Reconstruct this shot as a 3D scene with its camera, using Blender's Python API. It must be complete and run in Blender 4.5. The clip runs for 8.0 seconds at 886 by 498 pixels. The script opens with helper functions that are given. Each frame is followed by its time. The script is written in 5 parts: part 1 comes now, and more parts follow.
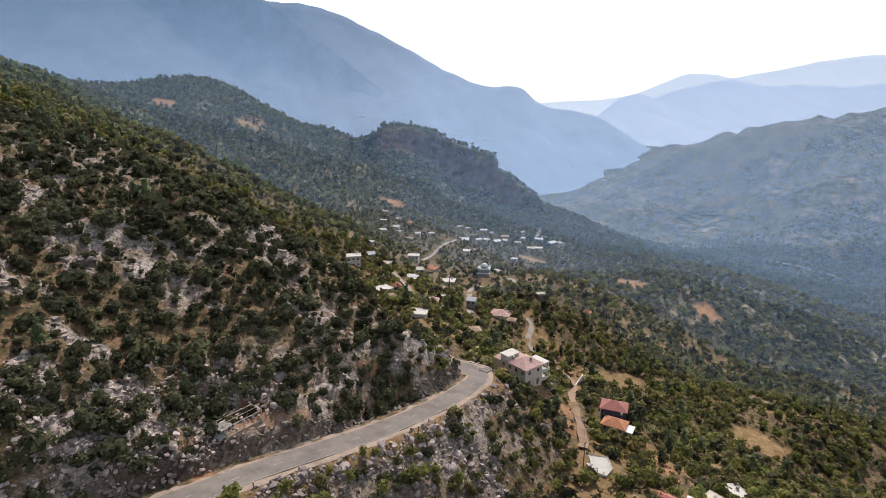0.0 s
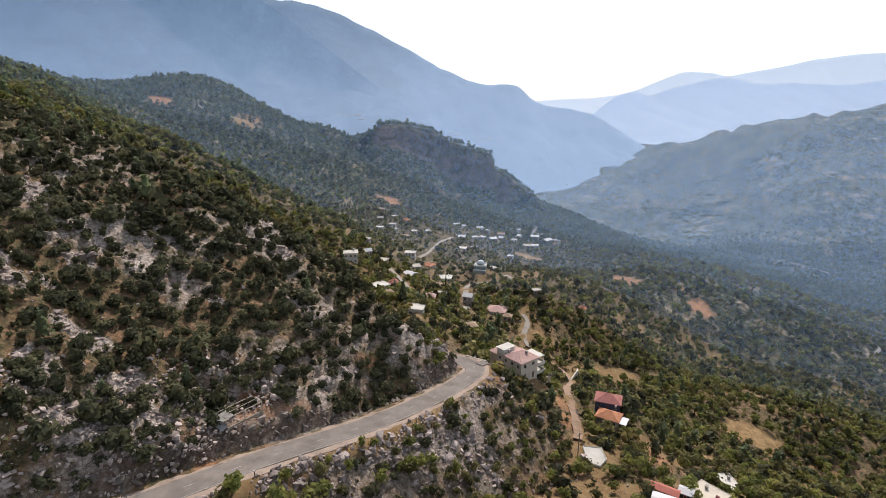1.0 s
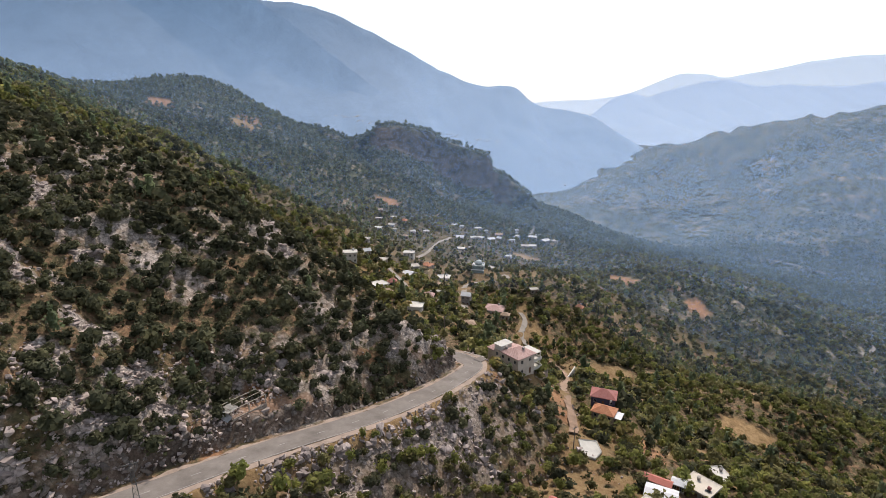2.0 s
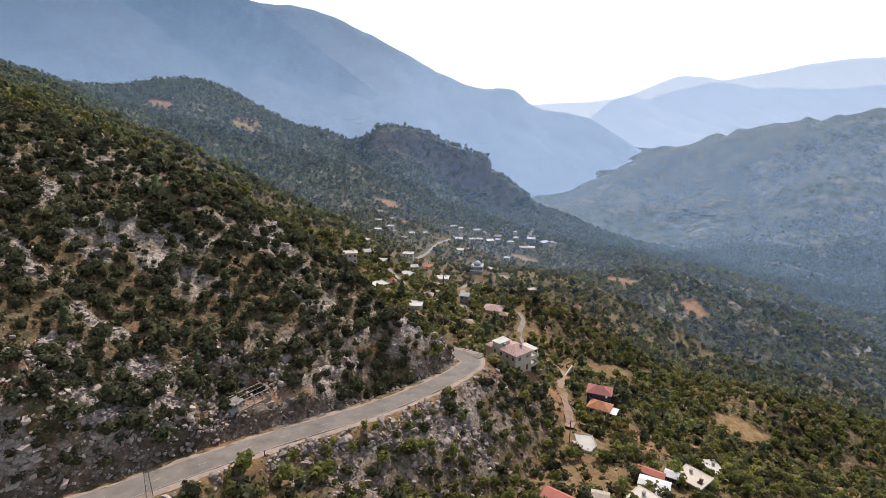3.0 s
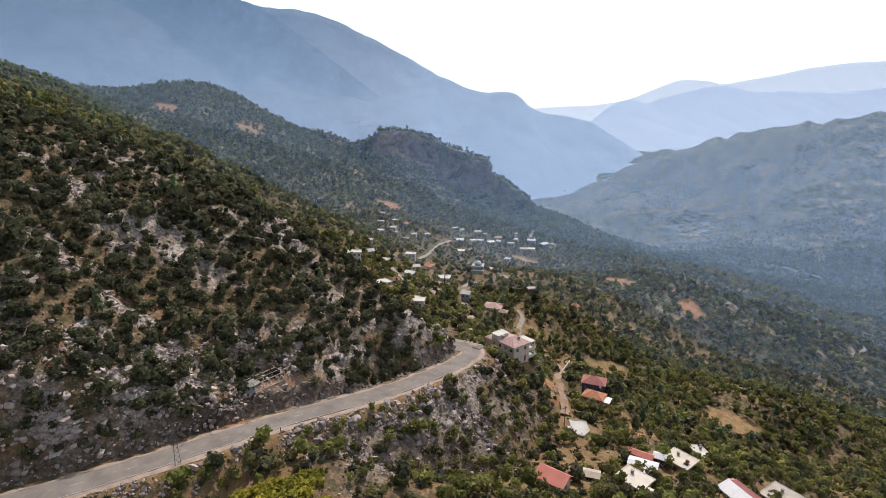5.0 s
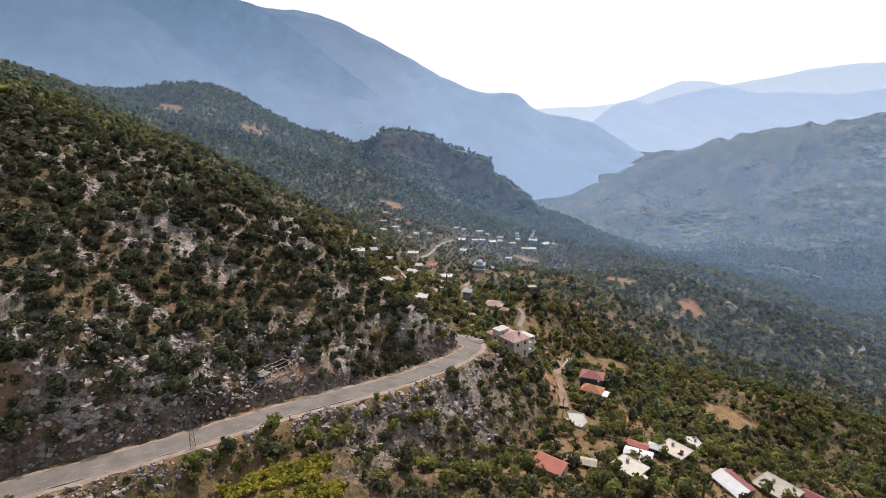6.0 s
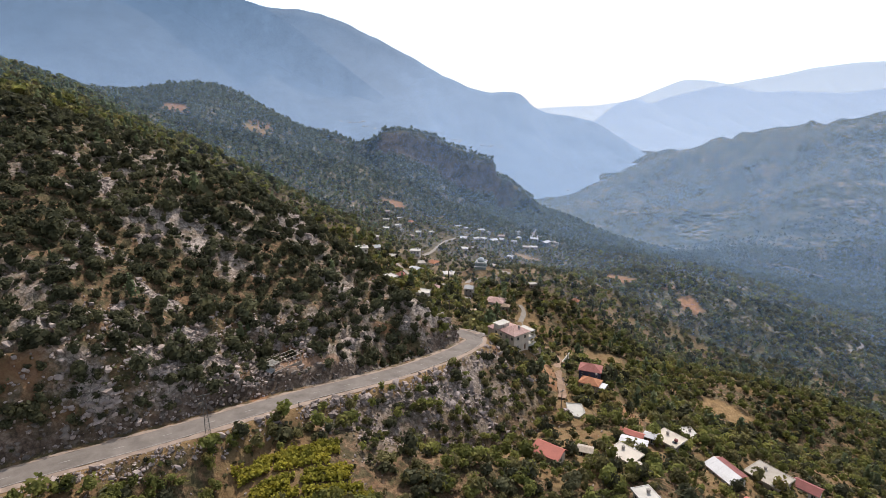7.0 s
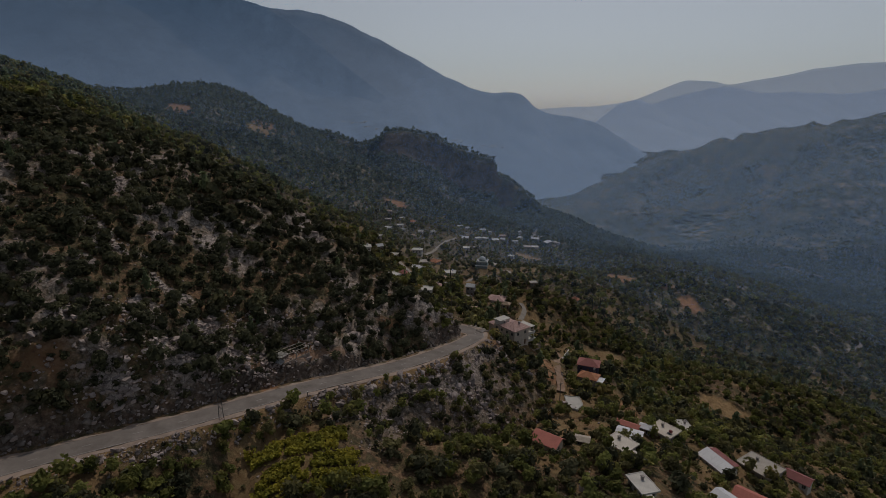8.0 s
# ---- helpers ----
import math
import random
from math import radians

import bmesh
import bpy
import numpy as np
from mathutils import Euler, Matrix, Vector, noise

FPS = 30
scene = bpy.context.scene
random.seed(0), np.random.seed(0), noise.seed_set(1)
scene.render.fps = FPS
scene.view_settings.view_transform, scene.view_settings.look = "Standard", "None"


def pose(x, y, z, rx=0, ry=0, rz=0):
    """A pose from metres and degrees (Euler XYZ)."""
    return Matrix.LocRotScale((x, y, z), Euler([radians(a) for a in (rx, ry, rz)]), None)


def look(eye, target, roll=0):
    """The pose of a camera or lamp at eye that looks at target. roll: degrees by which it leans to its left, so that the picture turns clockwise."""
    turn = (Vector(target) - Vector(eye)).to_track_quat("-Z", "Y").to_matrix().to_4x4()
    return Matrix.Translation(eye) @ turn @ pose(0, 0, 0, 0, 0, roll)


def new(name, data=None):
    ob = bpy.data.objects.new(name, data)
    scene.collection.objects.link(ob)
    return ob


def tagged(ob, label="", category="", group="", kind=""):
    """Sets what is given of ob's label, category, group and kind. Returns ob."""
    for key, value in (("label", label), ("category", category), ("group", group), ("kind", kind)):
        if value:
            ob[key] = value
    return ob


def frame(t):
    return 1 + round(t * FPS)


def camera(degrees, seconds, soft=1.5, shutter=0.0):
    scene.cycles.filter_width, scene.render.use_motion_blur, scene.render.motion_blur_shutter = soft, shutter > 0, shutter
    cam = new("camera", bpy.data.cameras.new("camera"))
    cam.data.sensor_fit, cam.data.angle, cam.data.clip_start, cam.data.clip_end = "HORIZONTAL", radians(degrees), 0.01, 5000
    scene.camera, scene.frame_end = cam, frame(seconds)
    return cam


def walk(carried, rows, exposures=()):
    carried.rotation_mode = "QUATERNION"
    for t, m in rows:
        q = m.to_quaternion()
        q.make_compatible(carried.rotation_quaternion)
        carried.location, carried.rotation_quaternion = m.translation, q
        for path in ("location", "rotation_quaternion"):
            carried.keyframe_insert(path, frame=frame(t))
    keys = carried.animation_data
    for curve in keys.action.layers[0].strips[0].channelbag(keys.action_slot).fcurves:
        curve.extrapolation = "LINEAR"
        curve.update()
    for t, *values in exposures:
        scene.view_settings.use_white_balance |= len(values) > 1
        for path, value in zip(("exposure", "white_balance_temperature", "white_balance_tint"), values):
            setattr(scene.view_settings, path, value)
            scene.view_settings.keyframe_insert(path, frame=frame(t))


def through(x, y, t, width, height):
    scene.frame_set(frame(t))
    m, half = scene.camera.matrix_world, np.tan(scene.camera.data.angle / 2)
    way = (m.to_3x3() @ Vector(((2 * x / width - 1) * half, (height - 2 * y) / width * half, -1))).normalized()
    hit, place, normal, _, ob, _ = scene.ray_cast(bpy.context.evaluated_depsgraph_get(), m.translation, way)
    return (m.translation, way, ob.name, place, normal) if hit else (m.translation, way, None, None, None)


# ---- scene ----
# ---- camera and its way: a level flight backwards ----
cam = camera(79.0, 8.0, 0.72)
ROWS = [
    (0.0, 0, 0, 100.0, 0, -15.5, 0), (0.5, -.04, -1.07, 99.9, -.23, -15.63, .01), (1.0, -.08, -2.37, 99.75, -.4, -15.69, .01),
    (1.5, -.15, -3.99, 99.69, -.51, -15.65, .02), (3.0, -.26, -9.74, 99.76, -.7, -15.3, .05), (3.5, -.3, -11.95, 99.79, -.71, -15.19, .08),
    (4.0, -.38, -14.25, 99.85, -.7, -15.12, .08), (4.5, -.51, -16.62, 99.95, -.65, -15.04, .09), (6.0, -.8, -24.23, 100.35, -.36, -14.92, .13),
    (6.5, -.88, -26.85, 100.48, -.25, -14.97, .12), (7.0, -1.01, -29.56, 100.59, -.17, -15.0, .12), (7.5, -1.17, -32.23, 100.78, -.1, -14.94, .12),
    (8.0, -1.35, -34.99, 100.98, -.02, -14.95, .16)]
EXPOSE = -0.19
# Sheets that stand in for haze: distance, opacity.
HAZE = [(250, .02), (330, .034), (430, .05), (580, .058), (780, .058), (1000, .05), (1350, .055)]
FADE = [(0.0, 0.0), (7.1, 0.0), (7.3, -0.16), (7.5, -0.62), (7.7, -1.1), (8.0, -1.85)]
walk(cam, [(t, pose(x, y, z, 90 + pitch, 0, yaw) @ pose(0, 0, 0, 0, 0, roll)) for t, x, y, z, yaw, pitch, roll in ROWS],
     [(t, EXPOSE + stops) for t, stops in FADE])

# ---- daylight: a high sun ahead of the viewer, slightly to the right, in a hazy sky ----
SUN_AZIMUTH, SUN_HEIGHT = 14.0, 52.0
sun_way = Vector((math.sin(radians(SUN_AZIMUTH)) * math.cos(radians(SUN_HEIGHT)), math.cos(radians(SUN_AZIMUTH)) * math.cos(radians(SUN_HEIGHT)), math.sin(radians(SUN_HEIGHT))))
world = bpy.data.worlds.new("hazy_sky")
scene.world = world
world.use_nodes = True
wn = world.node_tree.nodes
sky = wn.new("ShaderNodeTexSky")
sky.sky_type, sky.sun_disc = "NISHITA", False
sky.sun_elevation, sky.sun_rotation = radians(SUN_HEIGHT), radians(SUN_AZIMUTH)
sky.air_density, sky.dust_density, sky.ozone_density, sky.altitude = 1.0, 1.2, 3.0, 300
wn["Background"].inputs["Strength"].default_value = 0.15
pale = wn.new("ShaderNodeHueSaturation")
pale.inputs["Saturation"].default_value, pale.inputs["Value"].default_value = 0.42, 1.4
world.node_tree.links.new(sky.outputs["Color"], pale.inputs["Color"])
world.node_tree.links.new(pale.outputs["Color"], wn["Background"].inputs["Color"])
sun_data = bpy.data.lights.new("sun", "SUN")
sun_data.energy, sun_data.angle, sun_data.color = 4.9, radians(0.6), (1.0, 0.895, 0.80)
sun = new("sun", sun_data)
sun.matrix_world = look(sun_way * 400, (0, 0, 0))


# ---- materials ----
def material(name, rough=0.9):
    m = bpy.data.materials.new(name)
    m.use_nodes = True
    b = m.node_tree.nodes["Principled BSDF"]
    b.inputs["Roughness"].default_value = rough
    b.inputs["Specular IOR Level"].default_value = 0.25
    return m, m.node_tree, b


def node(nt, kind, **inputs):
    n = nt.nodes.new(kind)
    for key, value in inputs.items():
        n.inputs[key.replace("_", " ")].default_value = value
    return n


def noise_tex(nt, scale, detail=5, rough=0.6, distort=0.0):
    n = node(nt, "ShaderNodeTexNoise", Scale=scale, Detail=detail, Roughness=rough, Distortion=distort)
    nt.links.new(place_of(nt), n.inputs["Vector"])
    return n.outputs["Fac"]


def place_of(nt):
    for n in nt.nodes:
        if n.bl_idname == "ShaderNodeNewGeometry":
            return n.outputs["Position"]
    return nt.nodes.new("ShaderNodeNewGeometry").outputs["Position"]


def ramp(nt, fac, stops, hard=False):
    n = nt.nodes.new("ShaderNodeValToRGB")
    n.color_ramp.interpolation = "CONSTANT" if hard else "LINEAR"
    e = n.color_ramp.elements
    while len(e) < len(stops):
        e.new(0.5)
    for el, (p, c) in zip(e, stops):
        el.position = p
        el.color = (*c, 1) if isinstance(c, tuple) else (c, c, c, 1)
    nt.links.new(fac, n.inputs["Fac"])
    return n.outputs["Color"]


def mix(nt, fac, a, b, kind="MIX"):
    n = nt.nodes.new("ShaderNodeMix")
    n.data_type, n.blend_type = "RGBA", kind
    for sock, v in ((n.inputs[0], fac), (n.inputs[6], a), (n.inputs[7], b)):
        if isinstance(v, bpy.types.NodeSocket):
            nt.links.new(v, sock)
        else:
            sock.default_value = (*v, 1) if isinstance(v, tuple) else v
    return n.outputs[2]


def attribute(nt, name):
    n = nt.nodes.new("ShaderNodeAttribute")
    n.attribute_name = name
    return n.outputs["Fac"]


def bump(nt, b, fac, strength=0.5, distance=0.1):
    n = node(nt, "ShaderNodeBump", Strength=strength, Distance=distance)
    nt.links.new(fac, n.inputs["Height"])
    nt.links.new(n.outputs["Normal"], b.inputs["Normal"])


def plain(name, colour, rough=0.8, vary=0.25, scale=0.8, fine=9.0, metal=0.0, relief=0.02, by_object=0.0):
    """A surface of one paint, stone or metal with stains and grain."""
    m, nt, b = material(name, rough)
    b.inputs["Metallic"].default_value = metal
    dark = tuple(c * (1 - vary) for c in colour)
    light = tuple(min(1, c * (1 + vary * .5)) for c in colour)
    c = ramp(nt, noise_tex(nt, scale, 6, .65), [(.3, dark), (.55, colour), (.75, light)])
    g = ramp(nt, noise_tex(nt, fine, 4, .7), [(.3, .75), (.7, 1.0)])
    c = mix(nt, .6, c, g, "MULTIPLY")
    if by_object:
        info = nt.nodes.new("ShaderNodeObjectInfo")
        r = ramp(nt, info.outputs["Random"], [(0, 1 - by_object), (1, 1.0)])
        c = mix(nt, 1.0, c, r, "MULTIPLY")
        place_of(nt)
        geo = [n for n in nt.nodes if n.bl_idname == "ShaderNodeNewGeometry"][0]
        c = mix(nt, 1.0, c, ramp(nt, geo.outputs["Random Per Island"], [(0, 1 - by_object), (1, 1.0)]), "MULTIPLY")
    nt.links.new(c, b.inputs["Base Color"])
    if relief:
        bump(nt, b, noise_tex(nt, fine, 4, .7), .6, relief)
    return m


def foliage(name, dark, mid, light, through=0.3, dry=None):
    """Leaves: colour varies from plant to plant and from leaf clump to leaf clump, and some light comes through."""
    m, nt, b = material(name, .75)
    b.inputs["Specular IOR Level"].default_value = 0.15
    big = noise_tex(nt, .16, 3, .6)
    c = ramp(nt, big, [(.32, dark), (.5, mid), (.68, light)])
    tint = ramp(nt, attribute(nt, "tint"), [(0, .72), (.6, 1.0), (1, 1.32)])
    c = mix(nt, 1.0, c, tint, "MULTIPLY")
    geo = [n for n in nt.nodes if n.bl_idname == "ShaderNodeNewGeometry"][0]
    leaf = ramp(nt, geo.outputs["Random Per Island"], [(0, .78), (.6, 1.0), (1, 1.16)])
    c = mix(nt, 1.0, c, leaf, "MULTIPLY")
    info = nt.nodes.new("ShaderNodeObjectInfo")
    c = mix(nt, 1.0, c, ramp(nt, info.outputs["Random"], [(0, .8), (1, 1.1)]), "MULTIPLY")
    if dry:
        c = mix(nt, ramp(nt, noise_tex(nt, .06, 3, .7), [(.58, 0.0), (.68, .6)]), c, dry)
    nt.links.new(c, b.inputs["Base Color"])
    t = nt.nodes.new("ShaderNodeBsdfTranslucent")
    nt.links.new(c, t.inputs["Color"])
    s = node(nt, "ShaderNodeMixShader", Fac=through)
    nt.links.new(b.outputs["BSDF"], s.inputs[1])
    nt.links.new(t.outputs["BSDF"], s.inputs[2])
    nt.links.new(s.outputs["Shader"], nt.nodes["Material Output"].inputs["Surface"])
    return m


def ground_material():
    """Limestone, red-brown soil, straw and low green scrub, laid by the cover attributes of the land."""
    m, nt, b = material("hillside_ground", .95)
    n1, n2, n3 = noise_tex(nt, .9, 7, .7), noise_tex(nt, .11, 6, .65), noise_tex(nt, .017, 9, .72)
    n4 = noise_tex(nt, .32, 6, .75, .6)
    n5 = noise_tex(nt, .05, 8, .78, .4)
    cells = node(nt, "ShaderNodeTexVoronoi", Scale=.75, Randomness=1.0)
    cells.feature = "DISTANCE_TO_EDGE"
    shift = nt.nodes.new("ShaderNodeVectorMath")
    shift.operation = "ADD"
    warp = node(nt, "ShaderNodeTexNoise", Scale=1.1, Detail=3.0)
    nt.links.new(place_of(nt), warp.inputs["Vector"])
    nt.links.new(place_of(nt), shift.inputs[0])
    nt.links.new(warp.outputs["Color"], shift.inputs[1])
    nt.links.new(shift.outputs[0], cells.inputs["Vector"])
    cracks = ramp(nt, cells.outputs["Distance"], [(.02, .16), (.13, 1.0)])
    stone = ramp(nt, n1, [(.28, (.12, .096, .082)), (.45, (.31, .262, .228)), (.62, (.52, .45, .405)), (.8, (.62, .55, .50))])
    stone = mix(nt, .62, stone, cracks, "MULTIPLY")
    # Brown cut rock, its colour darkened further for the shade on steep faces.
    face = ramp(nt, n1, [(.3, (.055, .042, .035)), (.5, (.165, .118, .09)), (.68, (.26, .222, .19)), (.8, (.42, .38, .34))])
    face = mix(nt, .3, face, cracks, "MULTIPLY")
    soil = ramp(nt, n4, [(.3, (.12, .06, .034)), (.5, (.28, .145, .075)), (.7, (.42, .25, .145))])
    straw = ramp(nt, n4, [(.3, (.12, .075, .034)), (.5, (.25, .16, .075)), (.72, (.38, .265, .14))])
    scrub = ramp(nt, n1, [(.3, (.018, .022, .010)), (.5, (.05, .055, .024)), (.75, (.10, .10, .05))])
    # Woodland floor, painted near black as the shade in gaps between crowns.
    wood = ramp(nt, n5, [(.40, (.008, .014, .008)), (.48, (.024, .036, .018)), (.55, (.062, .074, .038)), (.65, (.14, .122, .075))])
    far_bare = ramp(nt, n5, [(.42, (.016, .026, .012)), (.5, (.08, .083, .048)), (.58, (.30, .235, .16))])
    earth = ramp(nt, n1, [(.3, (.065, .042, .028)), (.5, (.19, .112, .064)), (.72, (.37, .24, .145))])
    c = mix(nt, ramp(nt, n4, [(.39, 0.0), (.56, .8)]), earth, scrub)
    pick = nt.nodes.new("ShaderNodeMath")
    pick.operation = "ADD"
    nt.links.new(attribute(nt, "rock"), pick.inputs[0])
    nt.links.new(n2, pick.inputs[1])
    c = mix(nt, ramp(nt, pick.outputs[0], [(.70, 0.0), (.95, 1.0)]), c, stone)
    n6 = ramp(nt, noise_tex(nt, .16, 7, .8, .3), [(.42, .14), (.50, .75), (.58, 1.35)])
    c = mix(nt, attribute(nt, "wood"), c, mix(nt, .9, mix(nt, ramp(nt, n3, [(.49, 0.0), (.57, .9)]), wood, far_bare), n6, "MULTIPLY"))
    c = mix(nt, attribute(nt, "straw"), c, straw)
    c = mix(nt, attribute(nt, "soil"), c, soil)
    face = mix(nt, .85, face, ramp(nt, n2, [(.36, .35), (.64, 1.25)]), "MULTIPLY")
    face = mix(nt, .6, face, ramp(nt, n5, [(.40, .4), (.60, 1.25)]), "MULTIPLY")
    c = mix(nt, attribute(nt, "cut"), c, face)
    nt.links.new(c, b.inputs["Base Color"])
    bump(nt, b, n1, .9, .5)
    return m


def asphalt_material():
    m, nt, b = material("worn_asphalt", .9)
    c = ramp(nt, noise_tex(nt, .25, 6, .7), [(.3, (.14, .122, .108)), (.55, (.205, .18, .162)), (.75, (.26, .23, .206))])
    c = mix(nt, .5, c, ramp(nt, noise_tex(nt, 7, 3, .7), [(.3, .7), (.7, 1.0)]), "MULTIPLY")
    nt.links.new(c, b.inputs["Base Color"])
    return m


def tile_material(name, a, bb, pitch=.33):
    """Roof tiles: courses and pans as relief, colour from tile to tile."""
    m, nt, b = material(name, .85)
    wave = node(nt, "ShaderNodeTexWave", Scale=1 / pitch / 3.1, Distortion=.5)
    tc = nt.nodes.new("ShaderNodeTexCoord")
    nt.links.new(tc.outputs["Object"], wave.inputs["Vector"])
    c = ramp(nt, noise_tex(nt, .8, 6, .7), [(.3, a), (.7, bb)])
    c = mix(nt, .5, c, ramp(nt, wave.outputs["Fac"], [(0, .6), (.5, 1.0)]), "MULTIPLY")
    c = mix(nt, .6, c, ramp(nt, noise_tex(nt, 3.5, 5, .7), [(.3, .6), (.65, 1.0)]), "MULTIPLY")
    nt.links.new(c, b.inputs["Base Color"])
    bump(nt, b, wave.outputs["Fac"], .8, .06)
    return m


GROUND, ASPHALT = ground_material(), asphalt_material()
LIMESTONE = plain("grey_limestone", (.61, .505, .46), .95, .5, .7, 5, relief=.15, by_object=.4)
# Brown bedrock of the cutting, its tone lowered for the shade there.
CUT_ROCK = plain("brown_cut_rock", (.23, .195, .17), .95, .5, .8, 5, relief=.12, by_object=.3)
RUBBLE = plain("scree_limestone", (.60, .50, .46), .95, .5, .9, 5, relief=.12, by_object=.55)
GRAVEL = plain("verge_gravel", (.34, .265, .215), .95, .35, .4, 6)
EARTH_TRACK = plain("earth_track", (.30, .205, .145), .95, .35, .3, 5)
TRACK = plain("pale_track", (.30, .268, .235), .95, .3, .3, 5)
LINE = plain("road_paint", (.36, .34, .32), .85, .5, 2, 8)
WHITE_WALL = plain("white_render", (.66, .62, .57), .9, .2, .5, 7)
CREAM_WALL = plain("cream_render", (.58, .50, .42), .9, .2, .5, 7)
GREY_WALL = plain("bare_block_wall", (.33, .30, .28), .95, .25, .5, 7)
BLUE_WALL = plain("dark_blue_wall", (.07, .07, .11), .9, .25, .6, 7)
STONE_WALL = plain("stone_wall", (.36, .30, .25), .95, .4, .7, 4)
SLAB = plain("whitewashed_slab", (.57, .545, .50), .9, .18, .35, 4)
TAN_SLAB = plain("weathered_concrete_slab", (.43, .39, .34), .95, .22, .3, 4)
GREY_METAL = plain("dull_metal_sheet", (.52, .53, .54), .55, .2, .4, 3, relief=.01)
WHITE_METAL = plain("pale_metal_sheet", (.60, .60, .62), .5, .15, .4, 3, relief=.01)
RED_METAL = plain("dark_red_metal_sheet", (.24, .075, .07), .6, .2, .5, 3)
RED_TILE = tile_material("rose_tiles", (.33, .12, .11), (.46, .21, .18))
PINK_TILE = tile_material("faded_rose_tiles", (.44, .27, .24), (.60, .42, .38))
ORANGE_TILE = tile_material("orange_tiles", (.42, .17, .09), (.58, .28, .16))
BROWN_TILE = tile_material("faded_tiles", (.32, .22, .15), (.50, .38, .28))
TERRA_METAL = plain("terracotta_sheet", (.44, .15, .115), .7, .2, .4, 3)
GLASS = plain("dark_window_glass", (.03, .035, .04), .12, .2, 1, 3, relief=0)
FRAME = plain("window_frame_paint", (.55, .52, .48), .6, .15, 2, 6)
DOOR_PAINT = plain("brown_door_paint", (.16, .09, .055), .7, .2, 2, 6)
DOME_METAL = plain("lead_grey_dome", (.58, .62, .62), .6, .2, .5, 4)
MOSQUE_WALL = plain("green_grey_stone", (.27, .33, .31), .9, .25, .6, 5)
BARK = plain("grey_brown_bark", (.13, .10, .075), .95, .4, 3, 12, relief=.04)
POLE_WOOD = plain("weathered_pole", (.16, .13, .11), .9, .3, 2, 9)
STEEL = plain("galvanised_steel", (.13, .125, .12), .7, .3, 2, 8)
CABLE = plain("black_cable", (.03, .03, .03), .7, .1, 2, 8, relief=0)
TIMBER = plain("bleached_timber", (.44, .38, .31), .9, .3, 1.5, 8)
OAK = foliage("maquis_leaves", (.054, .058, .035), (.088, .092, .052), (.148, .142, .074), .45)
PINE = foliage("pine_needles", (.115, .15, .082), (.18, .215, .115), (.255, .285, .155), .55)
OLIVE = foliage("olive_leaves", (.122, .118, .056), (.195, .18, .078), (.285, .26, .115), .55)
ORCHARD = foliage("orchard_leaves", (.115, .13, .042), (.19, .20, .06), (.30, .285, .088), .55, dry=(.34, .24, .11))
VINE = foliage("vine_leaves", (.19, .19, .035), (.34, .31, .05), (.50, .42, .07), .45)
FAR_WOOD = foliage("woodland_leaves", (.066, .090, .06), (.118, .138, .088), (.195, .20, .125), .45)
BUSH = foliage("scrub_leaves", (.06, .065, 0.029), (.10, .10, 0.046), (.17, .14, 0.072), dry=(.24, .16, 0.091))


# ---- the lie of the land ----
# Heights of the land on a fan of control stations: rows run away from the viewer, columns spread with distance.
FAN_A = np.array([-1.3, -0.85, -0.6, -0.4, -0.2, 0.0, 0.2, 0.42, 0.68, 1.0])
FAN_Y = np.array([20, 65, 110, 150, 190, 240, 340, 540, 900, 1400, 2100.0])
FAN_Z = np.array([
    (61, 40, 33, 21, 17, 12, 6, -1, -11, -24),
    (85, 58, 48, 33, 31, 28, 20, 11, -8, -34),
    (126, 92, 74, 50, 36, 13, 11, 3, -14, -45),
    (163, 114, 92, 70, 52, 23, 6, -15, -33, -56),
    (175, 118, 97, 78, 48, 17, -12, -33, -57, -70),
    (181, 121, 99, 64, 16, 1, -29, -44, -61, -101),
    (199, 134, 103, 72, 29, -20, -19, -73, -105, -136),
    (219, 163, 114, 35, -6, -39, -72, -73, -116, -190),
    (169, 149, 116, 130, 42, -58, -80, -163, -203, -222),
    (150, 59, 28, -3, -62, -119, -180, -244, -150, -110),
    (100, -1, -51, -101, -151, -254, -234, -68, 50, 110),
], float)
# Centre line of the asphalt road, downhill towards the houses: x, y, z.
ROAD = np.array([
    (-190, -50, 50), (-130, 5, 43), (-95, 35, 39.3), (-76, 51.5, 37.5), (-57.4, 65.4, 35.9), (-42.4, 79.4, 33.8), (-32.6, 88.7, 32.1), (-17.2, 101.5, 29.7),
    (-9.2, 109.5, 28.3), (-1, 119, 26.7), (5.2, 128.5, 25), (9.8, 136.5, 23.8), (10, 141.5, 23), (6.5, 146, 22.5), (0, 149.5, 22.4), (-9, 155, 22.4), (-17, 166, 22), (-22, 180, 21), (-27, 198, 18), (-33, 220, 12), (-38, 240, 6)], float)


def fan_weights(g, v):
    """Catmull-Rom weights of the stations g for the values v."""
    v = np.clip(v, g[0], g[-1])
    i = np.clip(np.searchsorted(g, v, side="right") - 1, 0, len(g) - 2)
    t = (v - g[i]) / (g[i + 1] - g[i])
    ww = (-.5 * t + t * t - .5 * t ** 3, 1 - 2.5 * t * t + 1.5 * t ** 3, .5 * t + 2 * t * t - 1.5 * t ** 3, -.5 * t * t + .5 * t ** 3)
    return [(np.clip(i + k, 0, len(g) - 1), w) for k, w in zip((-1, 0, 1, 2), ww)]


def lattice(ix, iy, seed):
    n = (ix.astype(np.int64) * 374761393 + iy.astype(np.int64) * 668265263 + seed * 974711) & 0x7FFFFFFF
    n = ((n ^ (n >> 13)) * 1274126177) & 0x7FFFFFFF
    return ((n ^ (n >> 16)) & 0xFFFF) / 65535.0


